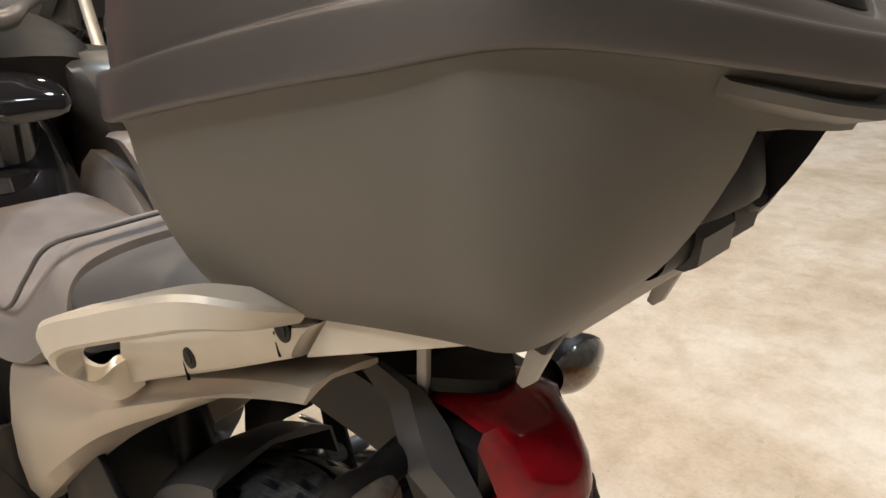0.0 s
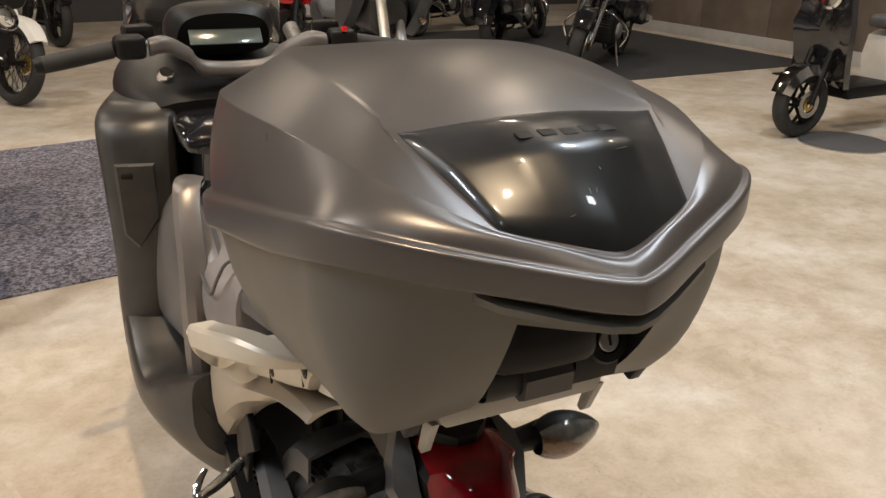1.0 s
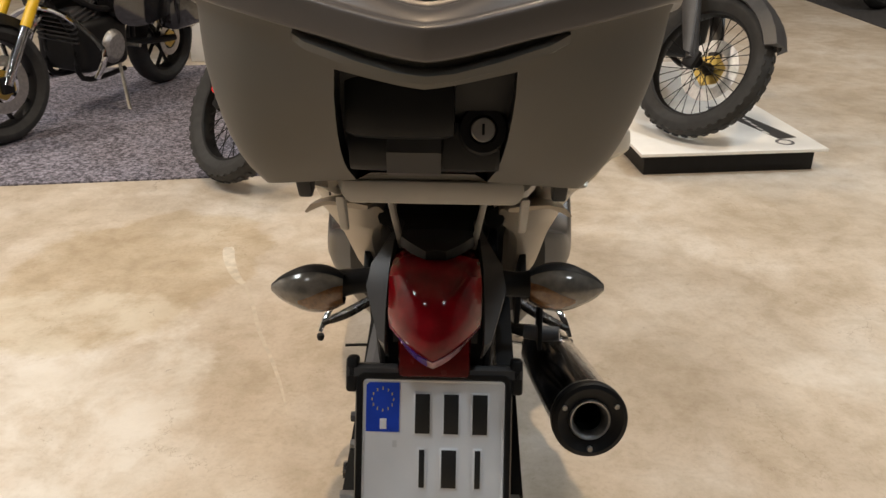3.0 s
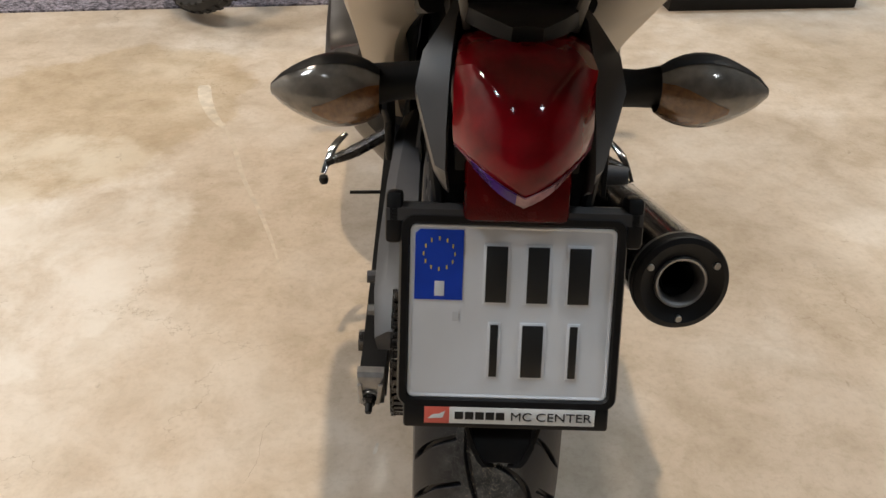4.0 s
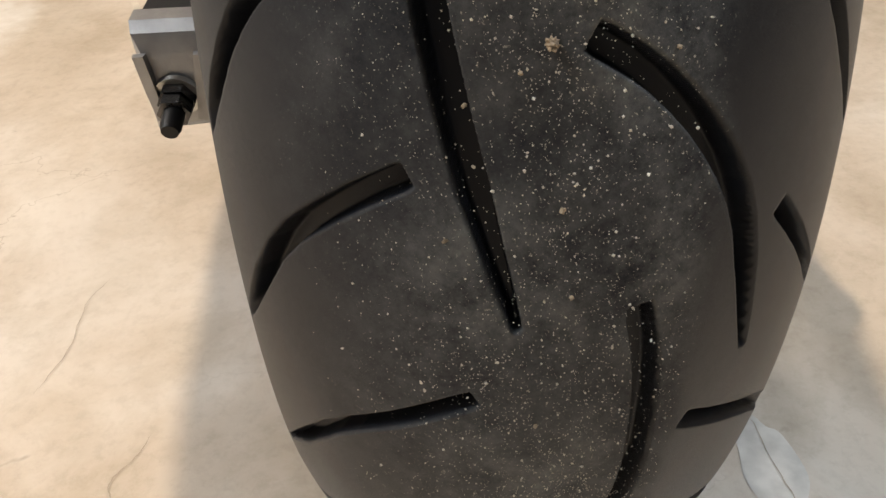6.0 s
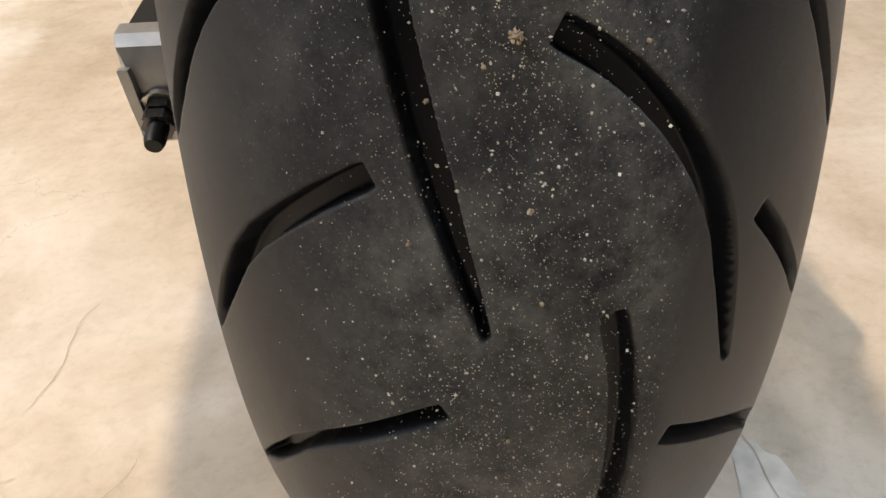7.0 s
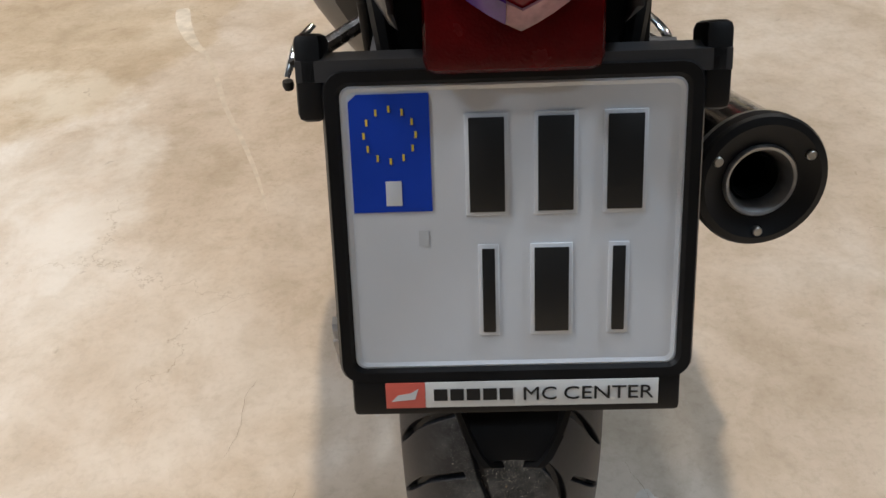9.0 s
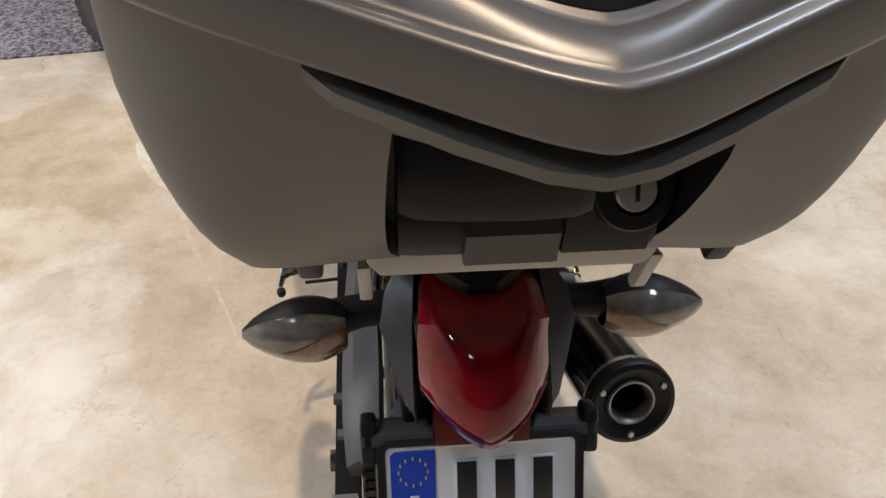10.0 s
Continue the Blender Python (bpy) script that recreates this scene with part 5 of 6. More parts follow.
    shield = part("leg_shield", soft(leg), LEG_PLASTIC, scooter, "dark grey plastic leg shield", sharp=30)
    part("pocket_lid", loft([[Vector((s * x, y, z)) for x, z in pts] for y, pts in ((0.818, ((0.205, 0.95), (0.285, 0.955), (0.282, 0.80), (0.255, 0.765), (0.205, 0.83))), (0.812, ((0.21, 0.945), (0.280, 0.95), (0.278, 0.803), (0.254, 0.772), (0.21, 0.833))))]), LEG_PLASTIC, shield, sharp=20)
    part("pocket_latch", block(0.024, 0.006, 0.012, (s * 0.262, 0.812, 0.928), 0.003), BLACK, shield)
    part("knee_panel", soft([[Vector((s * x, y, z)) for x, z in pts] for y, pts in ((0.84, ((0.10, 0.90), (0.205, 0.88), (0.235, 0.70), (0.23, 0.56), (0.10, 0.50))), (0.72, ((0.10, 0.88), (0.18, 0.86), (0.205, 0.70), (0.20, 0.56), (0.10, 0.50))), (0.60, ((0.10, 0.80), (0.16, 0.78), (0.17, 0.68), (0.165, 0.56), (0.10, 0.52))))]), PALE_PLASTIC, scooter, "grey satin knee panel", sharp=30)
    part("side_strip", soft([[Vector((s * (x - 0.046), y + 0.004, z)), Vector((s * (x + 0.004), y - 0.006, z)), Vector((s * (x + 0.022), y + 0.028, z)), Vector((s * (x - 0.01), y + 0.055, z))] for z, x, y in ((0.935, 0.158, 0.715), (0.925, 0.168, 0.695), (0.88, 0.176, 0.66), (0.80, 0.182, 0.615), (0.70, 0.188, 0.59), (0.58, 0.190, 0.595), (0.46, 0.186, 0.62))], 1), SATIN_SILVER, scooter, "satin silver strip beside the rider seat", sharp=30)
    for z_ in (0.665, 0.50):
        part("strip_clip", block(0.016, 0.006, 0.012, (s * 0.196, 0.584 + 0.1 * max(0, 0.62 - z_), z_), 0.002, (0, 0, s * 30)), CHROME, scooter)
    # front fairing flank
    part("front_fairing", soft([[Vector((s * x, y, z)) for x, z in ((0.05, zt), (xo * 0.8, zt - 0.02), (xo, (zt + zb) / 2), (xo * 0.9, zb), (0.05, zb))] for y, zt, zb, xo in ((1.05, 1.08, 0.42, 0.30), (1.2, 1.10, 0.55, 0.29), (1.4, 1.05, 0.66, 0.24), (1.56, 0.96, 0.74, 0.14))]), SILVER, scooter, sharp=36)

# seat
seat_profile = [(-0.02, 0.905, 0.105, 0.04), (0.04, 0.945, 0.125, 0.06), (0.14, 0.940, 0.135, 0.08), (0.24, 0.915, 0.140, 0.08), (0.285, 0.895, 0.142, 0.07), (0.30, 0.885, 0.142, 0.06)]
part("pillion_seat", soft([[Vector((w * u, y, z - h * d)) for u, d in ((-1, 1), (-1.02, 0.5), (-0.9, 0.15), (-0.6, 0.02), (0, 0), (0.6, 0.02), (0.9, 0.15), (1.02, 0.5), (1, 1))] for y, z, w, h in seat_profile]), SEAT_DARK, scooter, "dark grey vinyl pillion seat", sharp=40)
rider = [(0.295, 0.905, 0.150, 0.14), (0.32, 0.925, 0.155, 0.16), (0.36, 0.900, 0.160, 0.16), (0.44, 0.838, 0.165, 0.14), (0.55, 0.815, 0.165, 0.14), (0.66, 0.822, 0.155, 0.14), (0.75, 0.840, 0.13, 0.14), (0.79, 0.845, 0.11, 0.14)]
part("rider_seat", soft([[Vector((w * u, y, z - h * d)) for u, d in ((-1, 1), (-1.03, 0.5), (-0.92, 0.16), (-0.6, 0.02), (0, 0), (0.6, 0.02), (0.92, 0.16), (1.03, 0.5), (1, 1))] for y, z, w, h in rider]), SEAT, scooter, "grey vinyl rider seat with a raised back", sharp=40)
part("seat_piping", tube([(-0.162, 0.60, 0.775), (-0.168, 0.45, 0.80), (-0.166, 0.36, 0.868), (-0.150, 0.315, 0.915), (-0.09, 0.298, 0.925), (0, 0.296, 0.928), (0.09, 0.298, 0.925), (0.150, 0.315, 0.915), (0.166, 0.36, 0.868), (0.168, 0.45, 0.80), (0.162, 0.60, 0.775)], 0.003, 8), SEAT_DARK, scooter)

# centre tunnel and glossy filler hood
part("centre_tunnel", soft([[Vector((w * u, y, z - h * d)) for u, d in ((-1.1, 1), (-1, 0.3), (-0.7, 0.03), (0, 0), (0.7, 0.03), (1, 0.3), (1.1, 1))] for y, z, w, h in ((0.74, 0.80, 0.09, 0.3), (0.80, 0.90, 0.11, 0.4), (0.88, 0.985, 0.13, 0.5), (1.0, 1.02, 0.14, 0.5))]), BLACK_GLOSS, scooter, sharp=40)
part("filler_hood", soft([[Vector((-0.03 + w * u, y, z - h * d)) for u, d in ((-0.9, 1), (-1, 0.5), (-0.85, 0.1), (0, 0), (0.85, 0.1), (1, 0.5), (0.9, 1))] for y, z, w, h in ((0.755, 1.000, 0.10, 0.028), (0.77, 1.020, 0.124, 0.045), (0.84, 1.042, 0.130, 0.05), (0.94, 1.040, 0.130, 0.06), (1.0, 1.03, 0.12, 0.06))]), BLACK_GLOSS, scooter, "glossy black hood over the filler", sharp=40)
part("filler_neck", loft([[Vector((-0.03 + r * math.cos(a), 0.87 + 0.8 * r * math.sin(a), z)) for a in (2 * math.pi * k / 20 for k in range(20))] for z, r in ((1.025, 0.10), (0.97, 0.092), (0.90, 0.098), (0.885, 0.115), (0.86, 0.120))]), BLACK_GLOSS, scooter)

# dash, handlebar, mirrors stubs and screen
part("dash_panel", soft([[Vector((w * u, y, z - 0.10 * d)) for u, d in ((-1, 1), (-1, 0.3), (-0.75, 0), (0.75, 0), (1, 0.3), (1, 1))] for y, z, w in ((0.90, 1.06, 0.20), (1.0, 1.09, 0.24), (1.15, 1.12, 0.25), (1.3, 1.13, 0.22))]), BLACK, scooter, sharp=30)
dash = part("instrument_pod", soft([[Vector((w * u, y + 0.05 * d, z - 0.09 * d)) for u, d in ((-1, 1), (-1.02, 0.4), (-0.8, 0.0), (0, -0.12), (0.8, 0.0), (1.02, 0.4), (1, 1))] for y, z, w in ((1.02, 1.22, 0.105), (1.06, 1.245, 0.125), (1.14, 1.235, 0.12), (1.2, 1.20, 0.10))]), BLACK, scooter, sharp=35)
part("display", block(0.165, 0.005, 0.052, (0, 1.03, 1.180), 0.002, (-38, 0, 0)), DISPLAY, dash)
part("bar_cover", soft([[Vector((x, y0, z + 0.018)), Vector((x, y0 - 0.025, z + 0.008)), Vector((x, y0 - 0.02, z - 0.02)), Vector((x, y0 + 0.02, z - 0.022)), Vector((x, y0 + 0.028, z + 0.005))] for x, y0, z in ((-0.185, 0.86, 1.182), (-0.15, 0.87, 1.185), (-0.10, 0.91, 1.155), (-0.065, 0.93, 1.122), (0.065, 0.93, 1.122), (0.10, 0.91, 1.155), (0.15, 0.87, 1.185), (0.185, 0.86, 1.182))]), PALE_PLASTIC, scooter, "satin grey handlebar cover", sharp=30)
for s in Q:
    grip = part("grip", tube([(s * 0.255, 0.853, 1.178), (s * 0.32, 0.845, 1.167), (s * 0.385, 0.838, 1.156)], [0.0165, 0.0175, 0.0165], 14, 3), RUBBER_PLAIN, scooter, "black rubber grip")
    part("bar_end", tube([(s * 0.384, 0.838, 1.156), (s * 0.398, 0.836, 1.154)], [0.0175, 0.014], 14, 1), BLACK, grip)
    part("switch_block", block(0.060, 0.05, 0.048, (s * 0.222, 0.857, 1.182), 0.012, (0, 0, s * -6), 3), BLACK, scooter)
    part("lever", tube([(s * 0.215, 0.905, 1.185), (s * 0.28, 0.925, 1.175), (s * 0.36, 0.905, 1.160)], [0.008, 0.0065, 0.006], 8), BLACK, scooter)
    part("master_cylinder", block(0.06, 0.045, 0.03, (s * 0.20, 0.905, 1.205), 0.008, (0, 0, s * -10)), BLACK, scooter)
    part("dash_knob", lathe([(0.0001, 0.016), (0.014, 0.016), (0.019, 0.009), (0.022, 0.0)], 20, Matrix.Translation((s * 0.078 - 0.067, 0.985, 1.098)) @ pose(0, 0, 0, 40, 0, 0)), CHROME, scooter)
part("red_switch", block(0.014, 0.010, 0.012, (0.222, 0.833, 1.206), 0.003), RED_PAINT, scooter)
screen = part("wind_screen", loft([[Vector((x, 1.25 + 0.10 * (x / 0.2) ** 2 + 0.0, 1.12)) for x in np.linspace(-0.2, 0.2, 9)], [Vector((x, 1.18 + 0.10 * (x / 0.2) ** 2, 1.28)) for x in np.linspace(-0.19, 0.19, 9)], [Vector((x, 1.10 + 0.10 * (x / 0.2) ** 2, 1.44)) for x in np.linspace(-0.15, 0.15, 9)]], closed=False), CLEAR, scooter, "clear wind screen")
screen.visible_shadow = False
screen.modifiers.new("thickness", "SOLIDIFY").thickness = 0.004

# front wheel and fork
front = cast_wheel("front_wheel", scooter, (0, 1.555, 0.30), 0.214, 0.045)
part("tyre", lathe([(r, x) for x, r in wheel_rings(0.30, 0.075, 0.060, 0.214, 0.045)], 56, AXIS_X), RUBBER_PLAIN, front)
for s in Q:
    part("fork_leg", tube([(s * 0.09, 1.555, 0.30), (s * 0.09, 1.30, 0.86)], 0.022, 12, 1), BLACK, scooter)

# a clump of dry dirt and a few larger grains stuck to the tread
def on_tread(s, v, lift=0.0):
    a, phi = v / 1000 / 0.094, s / 1000 / 0.312
    r = 0.3165 - 0.094 + (0.094 + lift) * math.cos(a)
    return Vector(((0.094 + lift) * math.sin(a), CY - r * math.cos(phi), CZ + r * math.sin(phi)))


DIRT = mat("dry_brown_dirt", (0.34, 0.26, 0.17), 0.9, 0.0, 0.4, 600, 0.5, 900)
dirt_rng = random.Random(9)


def dirt_lump(s, v, size, bits):
    bm = bmesh.new()
    bmesh.ops.create_icosphere(bm, subdivisions=3 if bits > 10 else 2, radius=size * 0.75)
    for vert in bm.verts:
        vert.co *= dirt_rng.uniform(0.6, 1.25)
    bmesh.ops.transform(bm, matrix=Matrix.Translation(on_tread(s, v, 0.0002)) @ pose(0, 0, 0, dirt_rng.uniform(0, 90), 0, dirt_rng.uniform(0, 90)) @ Matrix.Diagonal((1.3, 0.8, 0.7, 1)), verts=bm.verts)
    return tagged(finish("dirt_clump", bm, DIRT, smooth=False, m=STANCE.copy()), "crumb of dry brown dirt on a tyre tread", "dirt", "dirt on the tread")


for s, v, size, bits in DIRT_SPOTS:
    dirt_lump(s, v, size, bits)

# loose grit on the tyre's tread
rng = random.Random(4)
corners = [(1, 0, 0), (-1, 0, 0), (0, 1, 0), (0, -1, 0), (0, 0, 1), (0, 0, -1)]
sides = [(0, 2, 4), (2, 1, 4), (1, 3, 4), (3, 0, 4), (2, 0, 5), (1, 2, 5), (3, 1, 5), (0, 3, 5)]
grit_verts, grit_faces = [], []
heaps = [(rng.uniform(-100, 140), rng.gauss(-2, 14), rng.uniform(3, 11)) for _ in range(46)]
for k in range(6400):
    if rng.random() < 0.45:
        s, v, wide = rng.choice(heaps)
        s, v = s + rng.gauss(0, 1.6 * wide), v + rng.gauss(0, wide)
    else:
        s, v = rng.uniform(-115, 155), rng.gauss(-4, 23)
    if not -62 < v < 34:
        continue
    size = 0.00009 + 0.00014 * rng.random() ** 2 + 0.00040 * rng.random() ** 16
    m = Matrix.Translation(on_tread(s, v, 0.0001)) @ pose(0, 0, 0, rng.uniform(0, 90), rng.uniform(0, 90), rng.uniform(0, 90)) @ Matrix.Diagonal((size * rng.uniform(0.9, 1.7), size * 0.9, size * 0.8, 1))
    n0 = len(grit_verts)
    grit_verts += [tuple(m @ Vector(c)) for c in corners]
    grit_faces += [tuple(n0 + q for q in f) for f in sides]
grit_mesh = bpy.data.meshes.new("tyre_grit")
grit_mesh.from_pydata(grit_verts, [], grit_faces)
grit_mesh.materials.append(GRIT)
grit = new("tyre_grit", grit_mesh)
grit.matrix_basis = STANCE.copy()
tagged(grit, "pale sand grains lying on a tyre tread", "grit", kind="stuff")


# ---- other vehicles in the hall ----
def spoked_wheel(name, parent, m, R, half, rim_mat, spokes=32, knobs=0, disc=0.0, rim_r=None, hub=0.03):
    rim_r = rim_r or R - 0.085
    prof = [(rim_r - 0.014, -half * 0.55), (rim_r, -half * 0.6), (rim_r - 0.008, 0), (rim_r, half * 0.6), (rim_r - 0.014, half * 0.55), (rim_r - 0.022, 0), (rim_r - 0.014, -half * 0.55)]
    wheel = part(name, lathe(prof, 40, AXIS_X), rim_mat, parent, m=m)
    bm = lathe([(r, x) for x, r in wheel_rings(R, half * 1.25, half, rim_r - 0.004, half * 0.6)], 48, AXIS_X)
    part("tyre", bm, RUBBER_PLAIN, wheel)
    if knobs:
        kb = None
        for k in range(knobs):
            a = 2 * math.pi * k / knobs
            for x, d in ((-half * 0.68, 0.5), (0.0, 0.0), (half * 0.68, 0.5)):
                aa = a + d * 2 * math.pi / knobs
                r = R - 0.002 - (0.0 if x == 0 else half * 0.33)
                kb = block(half * 0.42, 0.024, 0.016, (x, r * math.cos(aa), r * math.sin(aa)), 0, (math.degrees(aa) - 90, 0, 0), bm=kb)
        part("tread_band", kb, RUBBER_PLAIN, wheel, smooth=False)
    hubm = lathe([(0.0001, -0.05), (hub, -0.05), (hub * 0.7, -0.02), (hub * 0.7, 0.02), (hub, 0.05), (0.0001, 0.05)], 18, AXIS_X)
    part("hub", hubm, BLACK, wheel)
    sp = None
    for k in range(spokes):
        a = 2 * math.pi * k / spokes
        s = 1 if k % 2 else -1
        d = 0.35 if (k // 2) % 2 else -0.35
        sp = tube([(s * 0.035, hub * math.cos(a + d), hub * math.sin(a + d)), (0, (rim_r - 0.012) * math.cos(a), (rim_r - 0.012) * math.sin(a))], 0.0022 if spokes > 12 else 0.013, 5, 1, bm=sp, up=(1, 0, 0))
    part("spoke_set", sp, rim_mat, wheel)
    if disc:
        part("brake_disc", lathe([(disc * 0.62, -0.002), (disc, -0.002), (disc, 0.002), (disc * 0.62, 0.002), (disc * 0.62, -0.002)], 36, Matrix.Translation((-0.075, 0, 0)) @ AXIS_X), STEEL, wheel)
        part("disc_carrier", lathe([(0.03, -0.003), (disc * 0.55, -0.003), (disc * 0.55, 0.003), (0.03, 0.003)], 6, Matrix.Translation((-0.073, 0, 0)) @ AXIS_X), GOLD, wheel)
    return wheel


def arc_guard(R, a0, a1, half, drop, bm=None):
    """A mudguard over a wheel of radius R, from one angle to another."""
    rings_ = []
    for k in range(11):
        a = radians(a0 + (a1 - a0) * k / 10)
        o = Vector((0, math.cos(a), math.sin(a)))
        w = half * (0.65 + 0.35 * math.sin(math.pi * (k + 2) / 13))
        rings_.append([o * (R + h) + Vector((x * w, 0, 0)) for x, h in ((-1, -drop), (-0.75, 0.0), (0, 0.010), (0.75, 0.0), (1, -drop), (0.95, -drop - 0.004), (0, 0.002), (-0.95, -drop - 0.004))])
    return loft(rings_, bm=bm)


def motorbike(name, m, label, paint, steer=0.0, R=0.335, base=1.48, adventure=True, fork=STEEL, guard=None, knobs=0, rim_mat=BLACK, group="", spokes=32, tail_red=True, seat_z=0.86, lean=-6, screen_on=True):
    root = thing(name, m @ pose(0, 0, 0, 0, lean, 0), label, "motorcycle", group)
    yf, yr = base / 2, -base / 2
    low = 0.0 if adventure else -0.16
    # rear
    spoked_wheel("rear_wheel", root, pose(0, yr, R * 0.96), R * 0.96, 0.075, rim_mat, spokes if spokes < 12 else 28, 0, 0.11)
    for s in Q:
        part("swing_arm", tube([(s * 0.11, yr, R), (s * 0.11, yr + 0.3, R + 0.03), (s * 0.10, -0.08, R + 0.08)], 0.022, 8), BLACK, root)
        part("foot_peg", tube([(s * 0.14, -0.18, 0.38), (s * 0.24, -0.18, 0.385)], 0.011, 8, 1), STEEL, root)
    # front end, turned about the steering head
    head = Vector((0, yf - 0.36, 0.92 + low * 0.4))
    axle = Vector((0, yf, R))
    turned = Matrix.Translation(head) @ Matrix.Rotation(radians(steer), 4, (head - axle).normalized()) @ Matrix.Translation(-head)
    spoked_wheel("front_wheel", root, turned @ Matrix.Translation(axle), R, 0.055 if adventure else 0.065, rim_mat, spokes, knobs, 0.15)
    up = (head - axle).normalized()
    for s in Q:
        bm = tube([Vector((s * 0.105, 0, 0)) + axle, Vector((s * 0.105, 0, 0)) + axle + up * 0.34], [0.028, 0.026], 12, 1)
        leg = part("fork_leg", bm, DARK_GREY if adventure else CHROME, root, m=turned)
        part("fork_tube", tube([Vector((s * 0.105, 0, 0)) + axle + up * 0.32, Vector((s * 0.105, 0, 0)) + axle + up * 0.92], 0.027, 14, 1), fork, leg)
        if adventure:
            part("fork_shield", soft([[Vector((s * 0.135 + dx, dy, dz)) + axle + up * h for dx, dy, dz in ((-0.01, 0.03, 0.0), (0.012, 0.035 * w, 0.0), (0.016, 0.0, 0.0), (0.012, -0.05 * w, 0.0), (-0.01, -0.045 * w, 0.0))] for h, w in ((0.02, 0.6), (0.12, 0.9), (0.26, 1.2), (0.36, 0.9))], 1, 3), guard or paint, leg)
        part("axle_clamp", block(0.03, 0.07, 0.09, tuple(Vector((s * 0.105, 0.0, 0)) + axle), 0.01), BLACK, leg)
    part("triple_clamp", block(0.28, 0.09, 0.03, tuple(axle + up * 0.80), 0.01), BLACK, root, m=turned)
    bar_z = head.z + 0.22
    part("handlebar", tube([(-0.42, head.y - 0.16, bar_z - 0.01), (-0.25, head.y - 0.10, bar_z + 0.01), (-0.10, head.y - 0.02, bar_z - 0.05), (0.10, head.y - 0.02, bar_z - 0.05), (0.25, head.y - 0.10, bar_z + 0.01), (0.42, head.y - 0.16, bar_z - 0.01)], 0.012, 10), BLACK, root, m=turned)
    for s in Q:
        part("grip", tube([(s * 0.29, head.y - 0.115, bar_z + 0.005), (s * 0.42, head.y - 0.16, bar_z - 0.01)], 0.018, 10, 1), RUBBER_PLAIN, root, m=turned)
        part("mirror", lathe([(0.0001, -0.01), (0.05, -0.008), (0.058, 0.0), (0.0001, 0.004)], 18, Matrix.Translation((s * 0.33, head.y - 0.05, bar_z + 0.20)) @ pose(0, 0, 0, 75, 0, 0) @ Matrix.Diagonal((1.3, 0.9, 1, 1))), BLACK, root, m=turned)
        part("mirror_stem", tube([(s * 0.25, head.y - 0.10, bar_z + 0.01), (s * 0.30, head.y - 0.06, bar_z + 0.18)], 0.006, 6, 1), BLACK, root, m=turned)
        part("indicator", lathe([(0.0001, -0.03), (0.018, -0.02), (0.022, 0.0), (0.014, 0.02), (0.0001, 0.022)], 14, Matrix.Translation((s * 0.19, head.y + 0.10, head.z + 0.02)) @ AXIS_X), AMBER, root, m=turned)
    part("front_guard", arc_guard(R + 0.035, 34, 132, 0.09, 0.05), guard or paint, root, m=turned @ Matrix.Translation(axle))
    # engine and frame
    eng = part("engine", block(0.34, 0.40, 0.30, (0, 0.02, 0.42), 0.05, segs=3), BLACK, root)
    part("cylinder", block(0.24, 0.20, 0.22, (0, 0.12, 0.62 + low * 0.4), 0.02, (-18, 0, 0)), DARK_GREY, eng)
    for k in range(6):
        part("cooling_fin", block(0.27, 0.23, 0.008, (0, 0.12 + 0.009 * k, 0.55 + 0.028 * k + low * 0.4), 0, (-18, 0, 0)), DARK_GREY, eng, smooth=False)
    for s in Q:
        part("engine_cover", lathe([(0.0001, 0.03), (0.07, 0.03), (0.095, 0.012), (0.10, 0.0)], 22, Matrix.Translation((s * 0.17, -0.02, 0.40)) @ pose(0, 0, 0, 0, s * 90, 0)), ALU if not adventure else BLACK, eng)
        part("frame_tube", tube([tuple(head + Vector((s * 0.03, -0.02, -0.04))), (s * 0.14, 0.10, 0.72 + low * 0.5), (s * 0.13, -0.22, 0.62 + low * 0.3), (s * 0.10, -0.30, 0.40)], 0.018, 8), BLACK, root)
        part("down_tube", tube([tuple(head + Vector((s * 0.03, 0.0, -0.10))), (s * 0.09, 0.22, 0.50), (s * 0.10, 0.18, 0.24), (s * 0.10, -0.2, 0.22)], 0.016, 8), BLACK, root)
    part("exhaust_header", tube([(0.06, 0.22, 0.62), (0.10, 0.34, 0.46), (0.12, 0.24, 0.24), (0.16, -0.1, 0.22), (0.17, -0.32, 0.32)], 0.022, 10), CHROME if not adventure else MUFFLER, root)
    part("silencer", tube([(0.17, -0.30, 0.32), (0.19, -0.42, 0.40 + 0.1 * adventure), (0.20, -0.78, 0.50 + 0.16 * adventure)], [0.028, 0.05, 0.052], 16, 3), CHROME if not adventure else ALU, root)
    # tank, seat, tail
    tz = seat_z + 0.12 + low * 0.5
    part("fuel_tank", soft([[Vector((w * u, y, z - h * d)) for u, d in ((-0.7, 1), (-1, 0.55), (-0.85, 0.15), (0, 0), (0.85, 0.15), (1, 0.55), (0.7, 1))] for y, z, w, h in ((-0.12, tz - 0.12, 0.09, 0.12), (0.0, tz, 0.13, 0.22), (0.14, tz + 0.05, 0.16, 0.26), (0.28, tz + 0.04, 0.16, 0.26), (0.38, tz - 0.02, 0.11, 0.2))]), paint, root, sharp=40)
    sz = seat_z + low
    part("seat", soft([[Vector((w * u, y, z - 0.09 * d)) for u, d in ((-0.9, 1), (-1, 0.4), (-0.7, 0.04), (0, 0), (0.7, 0.04), (1, 0.4), (0.9, 1))] for y, z, w in ((-0.72, sz + 0.07, 0.09), (-0.62, sz + 0.08, 0.13), (-0.42, sz + 0.05, 0.15), (-0.28, sz, 0.15), (-0.10, sz + 0.01, 0.10))]), SEAT_DARK, root, sharp=40)
